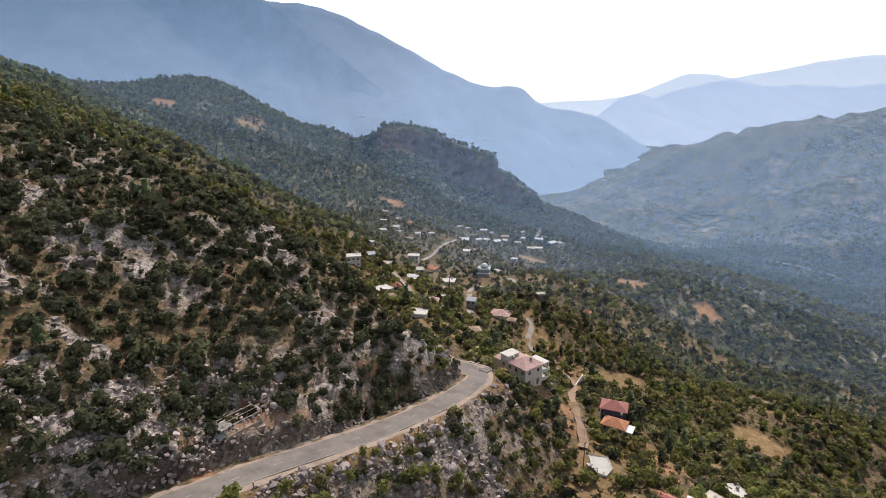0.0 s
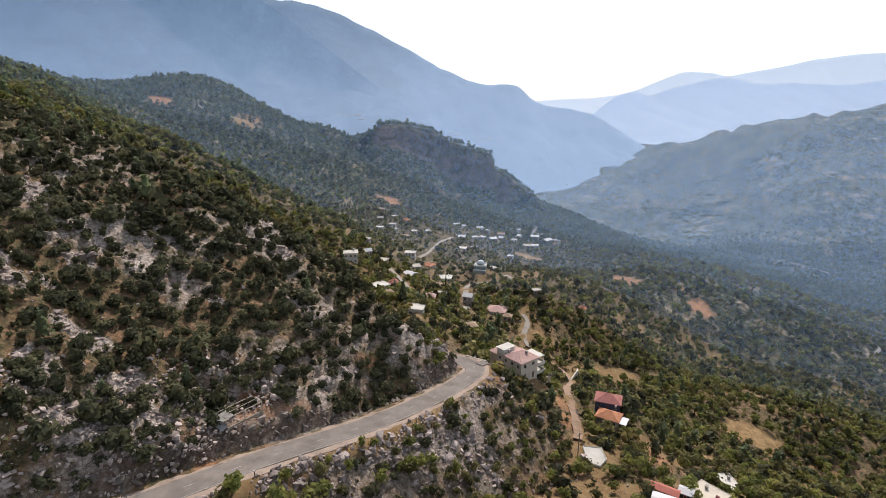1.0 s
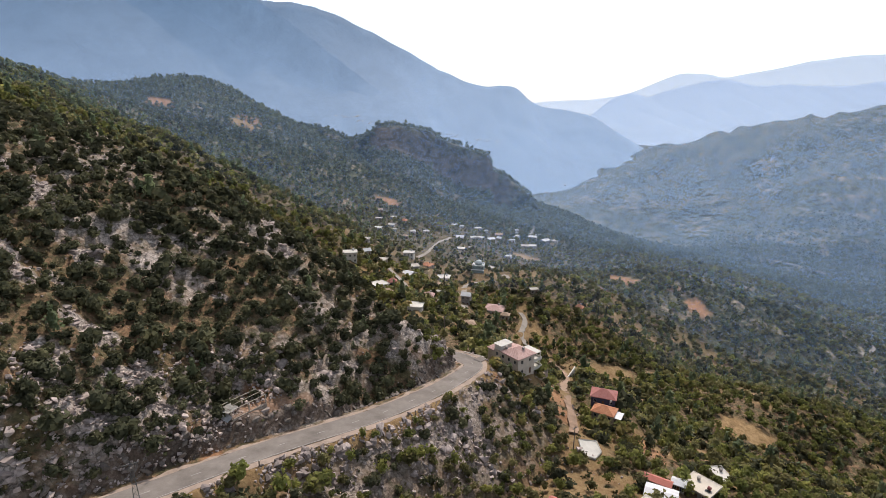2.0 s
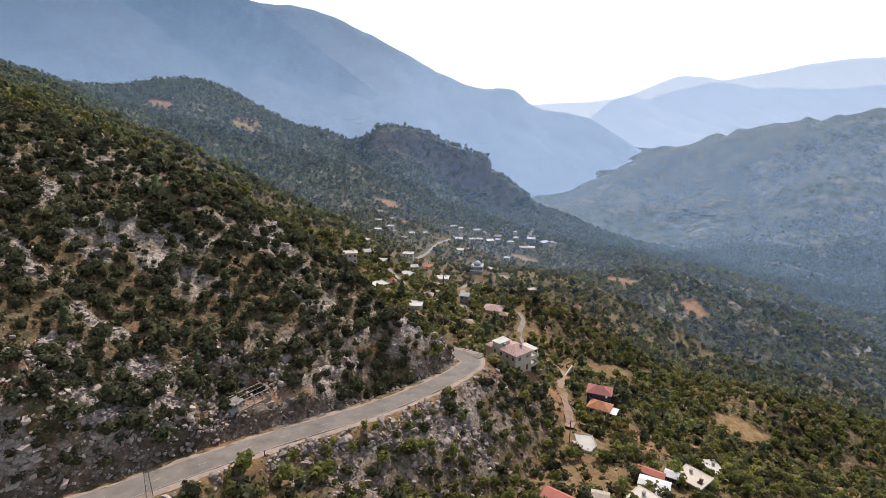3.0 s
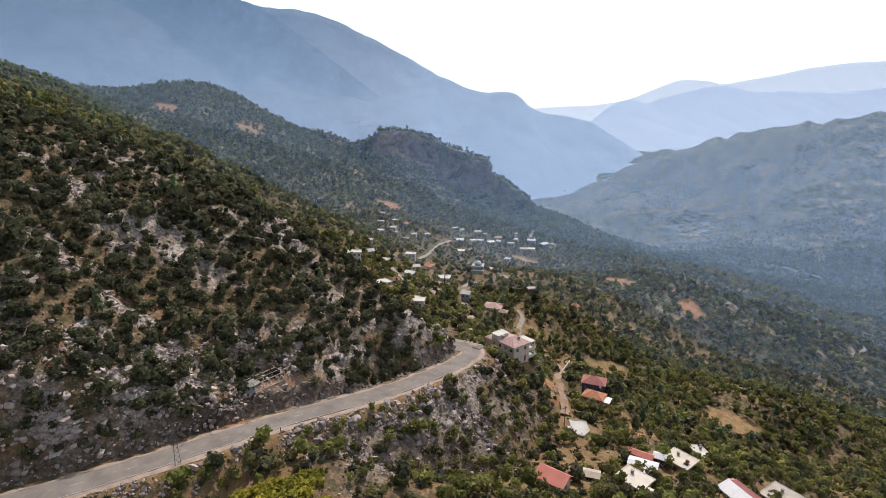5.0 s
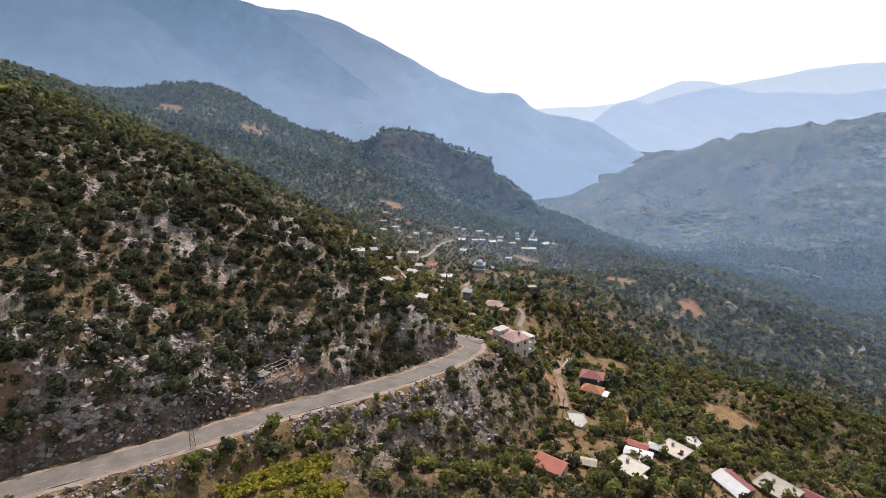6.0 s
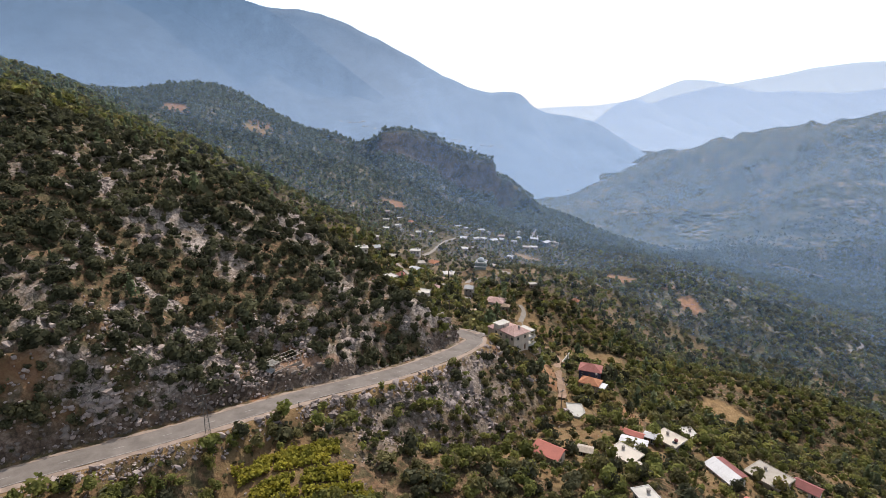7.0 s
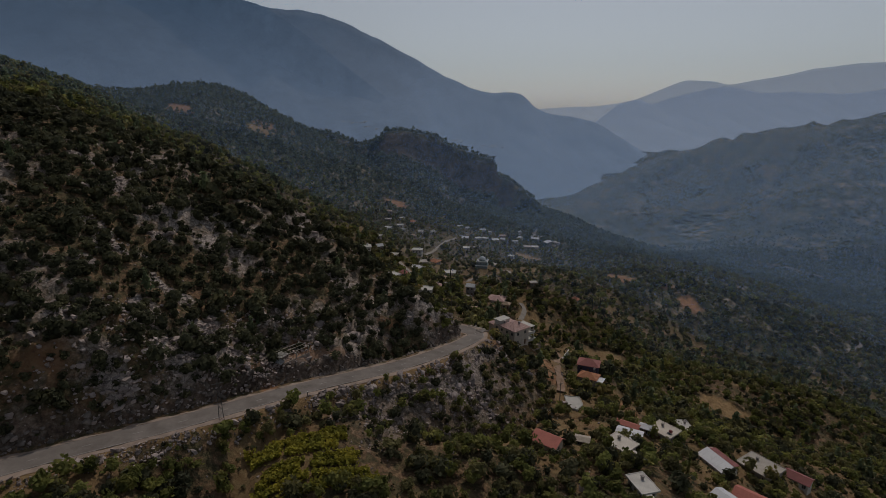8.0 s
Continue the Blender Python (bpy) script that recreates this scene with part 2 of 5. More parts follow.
def value_noise(x, y, size, seed=0):
    x, y = np.asarray(x, float) / size, np.asarray(y, float) / size
    ix, iy = np.floor(x), np.floor(y)
    fx, fy = x - ix, y - iy
    fx, fy = fx * fx * (3 - 2 * fx), fy * fy * (3 - 2 * fy)
    a, b = lattice(ix, iy, seed), lattice(ix + 1, iy, seed)
    c, d = lattice(ix, iy + 1, seed), lattice(ix + 1, iy + 1, seed)
    return (a + (b - a) * fx) * (1 - fy) + (c + (d - c) * fx) * fy


def fbm(x, y, size, octaves=4, seed=0):
    total, amp, norm = 0, 1.0, 0
    for k in range(octaves):
        total = total + amp * value_noise(x + 17.3 * k, y - 9.1 * k, size / 2 ** k, seed + k)
        norm, amp = norm + amp, amp * 0.5
    return total / norm


def smooth(a, b, v):
    t = np.clip((v - a) / (b - a), 0, 1)
    return t * t * (3 - 2 * t)


def spline(points, n):
    """A smooth line through points, n steps to a span."""
    p = np.asarray(points, float)
    q = np.vstack([2 * p[0] - p[1], p, 2 * p[-1] - p[-2]])
    out = []
    for k in range(len(p) - 1):
        t = np.linspace(0, 1, n, endpoint=False)[:, None]
        a, b, c, d = q[k:k + 4]
        out.append(.5 * (2 * b + (c - a) * t + (2 * a - 5 * b + 4 * c - d) * t * t + (3 * b - a - 3 * c + d) * t ** 3))
    return np.vstack(out + [p[-1:]])


def along(line, x, y):
    """Signed distance (left of the line's way is positive), height and running length of the nearest place on a line."""
    x, y = np.asarray(x, float), np.asarray(y, float)
    best, side, zz, ss = np.full(x.shape, 1e9), np.zeros(x.shape), np.zeros(x.shape), np.zeros(x.shape)
    run = 0.0
    for a, b in zip(line[:-1], line[1:]):
        dx, dy = b[0] - a[0], b[1] - a[1]
        length = math.hypot(dx, dy)
        t = np.clip(((x - a[0]) * dx + (y - a[1]) * dy) / length ** 2, 0, 1)
        ex, ey = x - a[0] - t * dx, y - a[1] - t * dy
        dist = np.hypot(ex, ey)
        near = dist < best
        best = np.where(near, dist, best)
        side = np.where(near, np.sign(dx * ey - dy * ex), side)
        zz = np.where(near, a[2] + t * (b[2] - a[2]), zz)
        ss = np.where(near, run + t * length, ss)
        run += length
    return best * side, zz, ss


ROAD_LINE = spline(ROAD, 6)
ROAD_HALF = 4.7
BLUFF = 11.0


def base_height(x, y):
    yy = np.maximum(y, 20)
    out = 0
    cols, rows = fan_weights(FAN_A, x / (yy + 60)), fan_weights(np.log(FAN_Y + 60), np.log(yy + 60))
    for i, wi in rows:
        for j, wj in cols:
            out = out + FAN_Z[i, j] * wi * wj
    return out


def crag_height(x, y):
    """The rock spur, shaded on its front, that ends the ridge beyond the village."""
    # top line of the spur: from the ridge saddle to its snout
    top = np.interp(x, (-260, -190, -143, -110, -101, -64, -8, -2, 40, 74, 87, 92, 116, 148, 162, 187, 230), (62, 54, 36, 48, 62, 63, 51, 42, 29, 18, 14, -12, -21, -45, -63, -92, -140))
    y0 = np.interp(x, (-260, -100, 0, 90, 180), (940, 890, 895, 890, 840))
    top = top - 4 + 5 * (fbm(x, y, 24, 3, 5) - .5)
    front = np.clip((y0 - 12 - y), 0, None)
    back = np.clip(y - y0 - 25, 0, None)
    cliff = 26 + 24 * np.exp(-((x - 40) / 70) ** 2)
    drop = cliff * smooth(0, 15, front + 5 * (fbm(x, y, 22, 3, 8) - .5)) + 0.5 * np.clip(front - 14, 0, None)
    return top - drop - 0.75 * back


def height(x, y, fine=True):
    x, y = np.asarray(x, float), np.asarray(y, float)
    h = base_height(x, y)
    dist = np.hypot(x, y)
    rough = smooth(200, 900, dist)
    h = h + (fbm(x, y, 160, 4, 11) - .5) * (42 - 16 * smooth(1200, 1700, y)) * rough
    h = np.where((y > 560) & (x > -330) & (x < 260), np.maximum(h, crag_height(x, y)), h)
    # gullies and spurs of the far slopes
    far = smooth(900, 1500, y)
    gully = np.abs(fbm(x - .5 * y, .45 * y, 300, 4, 31) - .5) * 2
    h = h + far * (gully - .3) * 105 * smooth(500, 1000, x)
    d, zr, s = along(ROAD_LINE, x, y)
    window = smooth(60, 120, s) * (1 - smooth(255, 285, s))
    h = h + 5 * np.tanh(d / 7) * np.exp(-(d / 42) ** 2) * window
    left = smooth(2, 30, d)
    if fine:
        h = h + (fbm(x, y, 14, 4, 3) - .5) * (3.0 * (1 - rough) + 1.6 * left * (1 - rough))
        step = fbm(x, y, 9, 3, 21) * 6
        h = h + (np.floor(step) + smooth(.55, 1, step % 1) - step) * .7 * (1 - rough) * smooth(4, 12, np.abs(d))
        # broken ledges of bedrock
        ledge = (1 - rough) * smooth(4, 9, d) * smooth(.40, .56, fbm(x, y, 26, 4, 41) + .10 * smooth(60, 20, d))
        for size, amp in ((3.4, 1.1), (1.7, .8)):
            wx, wy = x + 1.2 * fbm(x, y, 3, 2, 19), y + 1.2 * fbm(x, y, 3, 2, 29)
            h = h + (lattice(np.floor((wx + .4 * wy) / size), np.floor((wy - .3 * wx) / size), 5) - .5) * amp * ledge
        # bedding of the limestone, which crops out in steps
        bed = smooth(5.5, 9, d) * (1 - smooth(110, 170, d)) * (1 - rough) * smooth(.36, .50, fbm(x, y, 17, 3, 45) + .10 * smooth(34, 20, d))
        lift = (h + 3.2 * fbm(x, y, 12, 3, 46)) / 2.2
        h = h + .8 * 2.2 * bed * (np.floor(lift) + smooth(.45, .95, lift % 1) - lift + .2)
    # rock bluff at the bend of the road
    bx, by = (x + 5) * .52 + (y - 137) * .85, -(x + 5) * .85 + (y - 137) * .52
    h = h + BLUFF * np.exp(-np.abs(bx / 16) ** 3 - np.abs(by / 9) ** 3)
    h = h - 6.5 * np.exp(-((x + 41) / 17) ** 2 - ((y - 93) / 13) ** 2)
    # pads under the buildings and the vineyard terraces
    for px, py, pz, pr in PADS:
        w = 1 - smooth(pr * .7, pr * 2.1, np.hypot(x - px, y - py))
        h = h * (1 - w) + pz * w
    # the road's bench, cut into the slope above and banked below
    over = np.abs(d) - ROAD_HALF
    jag = 1.0 + 1.2 * fbm(x, y, 6, 3, 9) if fine else 1.6
    bench = np.clip(h, zr - .75 * np.maximum(over, 0), zr + np.where(d < 0, np.where(s > 268, .3, -.22), (1.3 + 2.1 * smooth(180, 215, s)) * jag) * np.maximum(over - .5, 0))
    return np.where(over < 0, zr, bench)


PADS = [(24.5, 152, 15.2, 6), (53, 149, 3.2, 8), (40, 119, 8.6, 5), (-42.5, 95, 37, 4), (-27, 66, 30, 11), (29.5, 366, -19.5, 8)]


# ---- helpers for meshes ----
def part(name, bm, mat, parent=None, label=""):
    """Links a bmesh as one mesh object, under a thing or a part."""
    me = bpy.data.meshes.new(name)
    bm.to_mesh(me)
    bm.free()
    me.materials.append(mat)
    ob = new(name, me)
    ob.parent = parent
    return tagged(ob, label)


def mesh_of(name, verts, faces, mat, smooth_faces=False):
    """A mesh from arrays of vertices and of faces with the same number of corners."""
    me = bpy.data.meshes.new(name)
    verts, faces = np.asarray(verts, np.float32), np.asarray(faces, np.int32)
    n, k = faces.shape
    me.vertices.add(len(verts))
    me.vertices.foreach_set("co", verts.ravel())
    me.loops.add(n * k)
    me.loops.foreach_set("vertex_index", faces.ravel())
    me.polygons.add(n)
    me.polygons.foreach_set("loop_start", np.arange(0, n * k, k, dtype=np.int32))
    me.polygons.foreach_set("loop_total", np.full(n, k, np.int32))
    me.polygons.foreach_set("use_smooth", np.full(n, smooth_faces))
    me.update(calc_edges=True)
    me.materials.append(mat)
    return me


def set_float(me, name, values):
    a = me.attributes.new(name, "FLOAT", "POINT")
    a.data.foreach_set("value", np.asarray(values, np.float32))


def grid_faces(rows, cols):
    i = np.arange(rows - 1)[:, None] * cols + np.arange(cols - 1)[None]
    return np.stack([i, i + 1, i + cols + 1, i + cols], -1).reshape(-1, 4)


def box(bm, x0, x1, y0, y1, z0, z1):
    v = [bm.verts.new(p) for p in ((x0, y0, z0), (x1, y0, z0), (x1, y1, z0), (x0, y1, z0), (x0, y0, z1), (x1, y0, z1), (x1, y1, z1), (x0, y1, z1))]
    for f in ((3, 2, 1, 0), (4, 5, 6, 7), (0, 1, 5, 4), (1, 2, 6, 5), (2, 3, 7, 6), (3, 0, 4, 7)):
        bm.faces.new([v[k] for k in f])


def boxed(x0, x1, y0, y1, z0, z1):
    bm = bmesh.new()
    box(bm, x0, x1, y0, y1, z0, z1)
    return bm


def beam(a, b, r, r2=None, sides=6):
    """A tapered round bar from a to b."""
    bm = bmesh.new()
    a, b = Vector(a), Vector(b)
    turn = (b - a).to_track_quat("Z", "Y").to_matrix()
    rings = []
    for p, rr in ((a, r), (b, r if r2 is None else r2)):
        rings.append([bm.verts.new(p + turn @ Vector((rr * math.cos(2 * math.pi * k / sides), rr * math.sin(2 * math.pi * k / sides), 0))) for k in range(sides)])
    for k in range(sides):
        bm.faces.new((rings[0][k], rings[0][(k + 1) % sides], rings[1][(k + 1) % sides], rings[1][k]))
    bm.faces.new(rings[0][::-1])
    bm.faces.new(rings[1])
    return bm


def at(x, y):
    return float(height(np.array([x]), np.array([y]))[0])


# ---- the ground sheet ----
# Bare and sown places: x, y, reach along x, reach along y, strength.
STRAW = [(139, 205, 14, 12, 1), (89, 247, 18, 8, 0.7), (99, 562, 18, 12, 0.9), (54, 264, 3, 8, 1), (170, 254, 6, 15, 0.8), (89, 149, 7, 12, 0.7), (-250, 703, 18, 20, 0.9), (16, 91, 4, 5, 0.6), (64, 229, 6, 10, 0.6),
         (185, 318, 8, 12, 0.6), (-17, 88, 4, 2, 0.4), (33, 88, 4, 3, 0.6)]
SOIL = [(226, 429, 13, 16, 1), (62, 128, 4, 11, 0.8), (-348, 695, 20, 16, 0.9), (-249, 737, 17, 16, 0.7), (-61, 651, 17, 21, 0.9), (-44, 84, 2, 3, 1), (-40, 100, 4, 2, 1), (34, 137, 7, 5, 0.9), (17, 135, 2, 4, 0.7),
        (170, 467, 16, 22, 0.8), (129, 390, 10, 16, 0.6), (490, 729, 22, 26, 0.6), (-19, 123, 4, 2, 0.5), (-6, 128, 3, 2, 0.45), (-29, 101, 4, 2, 0.5), (220, 455, 9, 12, 0.5), (38, 147, 5, 5, 0.8),
        (199, 243, 8, 11, 0.4)]


def blots(spots, x, y, seed):
    out = np.zeros_like(x)
    wob = (fbm(x, y, 8, 3, seed) - .5) * 1.1
    for px, py, rx, ry, s in spots:
        out = np.maximum(out, s * (1 - smooth(.7, 1.05, np.hypot((x - px) / rx, (y - py) / ry) + wob)))
    return out


# Places with bare rock slabs: x, y, reach.
OUTCROPS = [(-95, 177, 6), (-88, 101, 6), (-85, 119, 3), (-101, 131, 7), (-114, 134, 4), (-108, 121, 3), (-70, 98, 4), (-60, 93, 4), (-62, 79, 5), (-57, 169, 4), (-47, 153, 3),
            (-36, 162, 3), (-22, 119, 2), (-13, 126, 2), (-70, 67, 3), (-63, 90, 3), (-74, 87, 4), (-76, 98, 3), (-95, 107, 4), (-88, 90, 3), (-78, 136, 2), (-55, 122, 2), (-8, 146, 3),
            (2, 139, 5), (-54, 87, 3), (-85, 108, 3), (-51, 84, 2), (-28, 111, 2)]


def outcrop(x, y):
    out = np.zeros_like(x)
    for ox, oy, r in OUTCROPS:
        out = np.maximum(out, 1 - smooth(r * .6, r * 1.2, np.hypot(x - ox, (y - oy) * 1.2) + 3 * (fbm(x, y, 7, 3, 15) - .5)))
    return out


def covers(x, y):
    """How much rock, straw, soil and closed wood covers a place."""
    d, _, s = along(ROAD_LINE, x, y)
    dist = np.hypot(x, y)
    near = 1 - smooth(180, 420, y)
    left = smooth(3, 9, d)
    low = (1 - smooth(12, 48, d)) * smooth(-32, -52, x)
    patch = fbm(x, y, 26, 4, 41)
    rock = left * near * (.15 + .06 * low + .75 * (patch - .42) + .36 * outcrop(x, y)) + (1 - left) * near * smooth(-34, -10, d) * smooth(200, 215, s) * (1 - smooth(270, 285, s)) * .24
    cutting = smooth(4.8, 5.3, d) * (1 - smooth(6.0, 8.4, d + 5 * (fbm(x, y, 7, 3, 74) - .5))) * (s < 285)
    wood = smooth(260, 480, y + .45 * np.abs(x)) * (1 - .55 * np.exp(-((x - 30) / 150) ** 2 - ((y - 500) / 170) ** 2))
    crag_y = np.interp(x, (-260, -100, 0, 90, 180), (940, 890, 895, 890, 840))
    # The spur's front cliff, which gets the darkened rock colour as shade.
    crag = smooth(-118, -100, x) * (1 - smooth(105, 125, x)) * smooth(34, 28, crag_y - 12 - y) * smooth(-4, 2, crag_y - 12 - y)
    # dry grass and earth along the road's shoulders and above its cutting
    ragged = fbm(x, y, 5, 3, 71)
    shoulder = smooth(-3.0, -3.6, d) * smooth(-8.5, -5.4, d) * smooth(.30, .52, ragged) * (s < 285)
    brow = smooth(6.5, 8.5, d) * (1 - smooth(11, 17, d)) * smooth(.50, .62, fbm(x, y, 12, 3, 73)) * smooth(110, 160, s) * (1 - smooth(225, 245, s))
    # dry open ground between the trees of the lower slopes
    lower = (1 - smooth(-6, 2, d)) * (1 - smooth(330, 430, y)) * smooth(.45, .55, fbm(x, y, 17, 4, 75)) * (1 - .8 * smooth(-30, -24, d) * smooth(195, 210, s) * (1 - smooth(270, 282, s)))
    bluff = np.exp(-((x + 3) / 11) ** 2 - ((y - 136) / 12) ** 2) * .5 * left
    rock = rock + bluff
    shoulder = np.maximum(shoulder, .75 * lower)
    tip = smooth(-30, -24, d) * smooth(-5.5, -8, d) * smooth(200, 212, s) * (1 - smooth(268, 280, s))
    # Scree ground darkened a little, for the shade in gaps between stones.
    cutting = np.maximum(cutting, .3 * tip)
    rock = rock + .16 * tip
    return rock * (1 - shoulder), np.maximum(blots(STRAW, x, y, 51), .85 * shoulder), np.maximum(blots(SOIL, x, y, 61), .7 * brow), wood, np.maximum(cutting, .92 * crag)


core = np.linspace(-.97, .97, 400)
ys = np.concatenate([[-3000, -1500, -800, -400, -200, -100, -40, 0, 15], np.arange(26, 200, .75), 200 * 1.0115 ** np.arange(0, 232), [3000, 3600, 4300, 4900]])
grid_x, grid_y = [], []
for y in ys:
    r = max(y, 20) + 60
    side = 1.0 * r + np.array([0, 25, 70, 160, 400, 1200, 3500])
    grid_x.append(np.concatenate([-side[::-1], core * r, side]))
    grid_y.append(np.full(len(core) + 14, y))
gx, gy = np.concatenate(grid_x), np.concatenate(grid_y)
gz = height(gx, gy)
gz = np.where(gy > 2400, np.minimum(gz, -160), gz)
ground_mesh = mesh_of("ground", np.stack([gx, gy, gz], 1), grid_faces(len(ys), len(core) + 14), GROUND, True)
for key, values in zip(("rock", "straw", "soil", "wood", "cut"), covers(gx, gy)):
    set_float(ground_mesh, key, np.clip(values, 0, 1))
ground = tagged(new("ground", ground_mesh), "rocky limestone hillside falling to a wooded valley", "ground", kind="structure")


# ---- roads and tracks ----
def strip(name, line, left, right, lift, mat, parent=None, drape=True, steps=3, ragged=0.0):
    """A band along a line from left to right of it, laid on the land, with turned-down edges."""
    line = np.asarray(line)
    way = np.gradient(line[:, :2], axis=0)
    way /= np.linalg.norm(way, axis=1)[:, None]
    normal = np.stack([-way[:, 1], way[:, 0]], 1)
    rows = []
    for k, f in enumerate(np.linspace(0, 1, steps + 1)):
        off = left + (right - left) * f + (ragged * (value_noise(line[:, 0], line[:, 1], 2.2, 7 + k) - .5) if k in (0, steps) else 0)
        xy = line[:, :2] + normal * (off[:, None] if isinstance(off, np.ndarray) else off)
        z = height(xy[:, 0], xy[:, 1], False) if drape else line[:, 2]
        rows.append(np.column_stack([xy, z + lift]))
    first, last = rows[0].copy(), rows[-1].copy()
    first[:, 2] -= .5
    last[:, 2] -= .5
    verts = np.stack([first] + rows + [last], 1)
    n, k = verts.shape[:2]
    me = mesh_of(name, verts.reshape(-1, 3), grid_faces(n, k)[:, ::-1], mat)
    ob = new(name, me)
    ob.parent = parent
    return ob


fine_line = spline(ROAD, 26)
road = tagged(strip("road", fine_line, 2.8, -2.8, .10, ASPHALT, drape=False), "worn grey two-lane asphalt mountain road", "road", kind="structure")
strip("verge", fine_line, -2.7, -4.3, .06, GRAVEL, road, False, ragged=1.0)
strip("verge", fine_line, 3.7, 2.7, .06, GRAVEL, road, False, ragged=1.6)
strip("edge_line", fine_line, -2.52, -2.64, .114, LINE, road, False, 1)
run = np.concatenate([[0], np.cumsum(np.linalg.norm(np.diff(fine_line[:, :2], axis=0), axis=1))])
for k in range(44):
    s0 = 6 + 8.5 * k
    if s0 + 3 > run[-1]:
        break
    dash = np.stack([np.interp(np.linspace(s0, s0 + 1.9, 4), run, fine_line[:, c]) for c in range(3)], 1)
    strip("lane_dash", dash, .07, -.07, .114, LINE, road, False, 1)

TRACKS = {
    "mosque_road": (3.4, [(14, 262, 0), (15, 279, 0), (16, 305, 0), (18, 332, 0), (23, 343, 0), (30, 342, 0), (38, 338, 0), (44, 337, 0), (48, 347, 0), (46, 360, 0)]),
    "village_road": (3.6, [(-14, 268, 0), (-17, 277, 0), (-21, 290, 0), (-25, 299, 0), (-29, 306, 0), (-33, 313, 0)]),
    "terrace_road": (2.6, [(-16, 400, 0), (-13, 414, 0), (-8, 442, 0), (-3, 478, 0), (4, 518, 0), (14, 550, 0)]),
    "upper_road": (3.0, [(-51, 258, 0), (-51, 270, 0), (-51, 280, 0), (-51, 287, 0)]),
    "gap_road": (5, [(117, 655, 0), (127, 698, 0), (133, 723, 0), (141, 761, 0)]),
    "field_track": (2.6, [(44.5, 246, 0), (44.1, 257, 0), (47, 266, 0), (48.3, 273, 0), (46.8, 279, 0)]),
    "dirt_drive": (2.6, [(56, 240, 0), (61, 229, 0), (57, 208, 0), (50, 186, 0), (45, 166, 0), (42.4, 151, 0), (40.2, 136, 0), (38.4, 127, 0)]),
    "valley_track": (2.6, [(385, 436, 0), (398, 444, 0), (410, 453, 0), (421, 465, 0), (416, 472, 0)]),
    "house_drive": (3.0, [(11.6, 142.7, 0), (14, 144.7, 0), (16.5, 147.5, 0), (18, 151, 0)]),
    "river_road": (4.0, [(566, 1262, 0), (575, 1232, 0), (583, 1175, 0), (598, 1132, 0), (618, 1076, 0), (653, 1014, 0), (682, 968, 0), (716, 930, 0)]),
}
TRACK_LINES = {}
for name, (width, pts) in TRACKS.items():
    TRACK_LINES[name] = spline(pts, 12)
    tagged(strip(name, TRACK_LINES[name], width / 2, -width / 2, .30 if name != "river_road" else 1.2, EARTH_TRACK if name == "dirt_drive" else (ASPHALT if name == "house_drive" else TRACK), steps=4, ragged=.8), "pale dusty track winding between trees", "track", kind="structure")


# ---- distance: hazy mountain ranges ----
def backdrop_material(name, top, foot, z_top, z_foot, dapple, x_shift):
    """Far slopes that glow: the haze before them is painted into the emission colour."""
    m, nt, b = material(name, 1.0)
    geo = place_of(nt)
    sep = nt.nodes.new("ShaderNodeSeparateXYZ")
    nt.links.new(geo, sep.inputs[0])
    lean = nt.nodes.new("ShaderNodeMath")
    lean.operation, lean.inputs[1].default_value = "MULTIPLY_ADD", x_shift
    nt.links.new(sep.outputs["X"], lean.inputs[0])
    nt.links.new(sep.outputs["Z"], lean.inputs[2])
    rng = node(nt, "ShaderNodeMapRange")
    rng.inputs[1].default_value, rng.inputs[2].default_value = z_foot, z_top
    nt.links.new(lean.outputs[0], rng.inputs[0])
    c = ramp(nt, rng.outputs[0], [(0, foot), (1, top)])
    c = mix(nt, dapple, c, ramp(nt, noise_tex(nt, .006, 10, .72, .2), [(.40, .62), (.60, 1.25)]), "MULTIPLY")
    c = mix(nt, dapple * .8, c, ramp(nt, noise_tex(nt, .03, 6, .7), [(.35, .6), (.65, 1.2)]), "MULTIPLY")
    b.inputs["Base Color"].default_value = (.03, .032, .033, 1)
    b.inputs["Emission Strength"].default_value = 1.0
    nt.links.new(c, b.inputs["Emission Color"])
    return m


def range_of(name, crest, reach, foot, mat, seed, rugged, label):
    """A mountain range: a crest line, with spurs and gullies that run down towards the viewer and away."""
    crest = spline(crest, 24)
    rows = []
    fr = np.concatenate([np.linspace(-.25, 0, 4)[:-1], np.linspace(0, 1, 34)])
    for f in fr:
        p = crest.copy()
        p[:, 1] -= reach * f
        drop = (abs(f) ** .85 if f > 0 else abs(f) * 1.4)
        p[:, 2] = crest[:, 2] + (foot - crest[:, 2]) * np.clip(drop, 0, 1)
        spur = np.abs(fbm(p[:, 0] + .25 * p[:, 1], p[:, 1] * .35, 520, 4, seed) - .5) * 2
        p[:, 2] += (spur - .3) * rugged * np.sin(math.pi * np.clip(f, 0, 1)) * 1.5 + (fbm(p[:, 0], p[:, 1], 90, 3, seed + 5) - .5) * rugged * .18
        p[:, 2] += rugged * (.5 * (fbm(crest[:, 0], crest[:, 1], 260, 5, seed + 9) - .5)) * (1 - np.clip(abs(f), 0, 1))
        rows.append(p)
    v = np.stack(rows, 0)
    me = mesh_of(name, v.reshape(-1, 3), grid_faces(v.shape[0], v.shape[1]), mat, True)
    return tagged(new(name, me), label, "mountain", kind="structure")


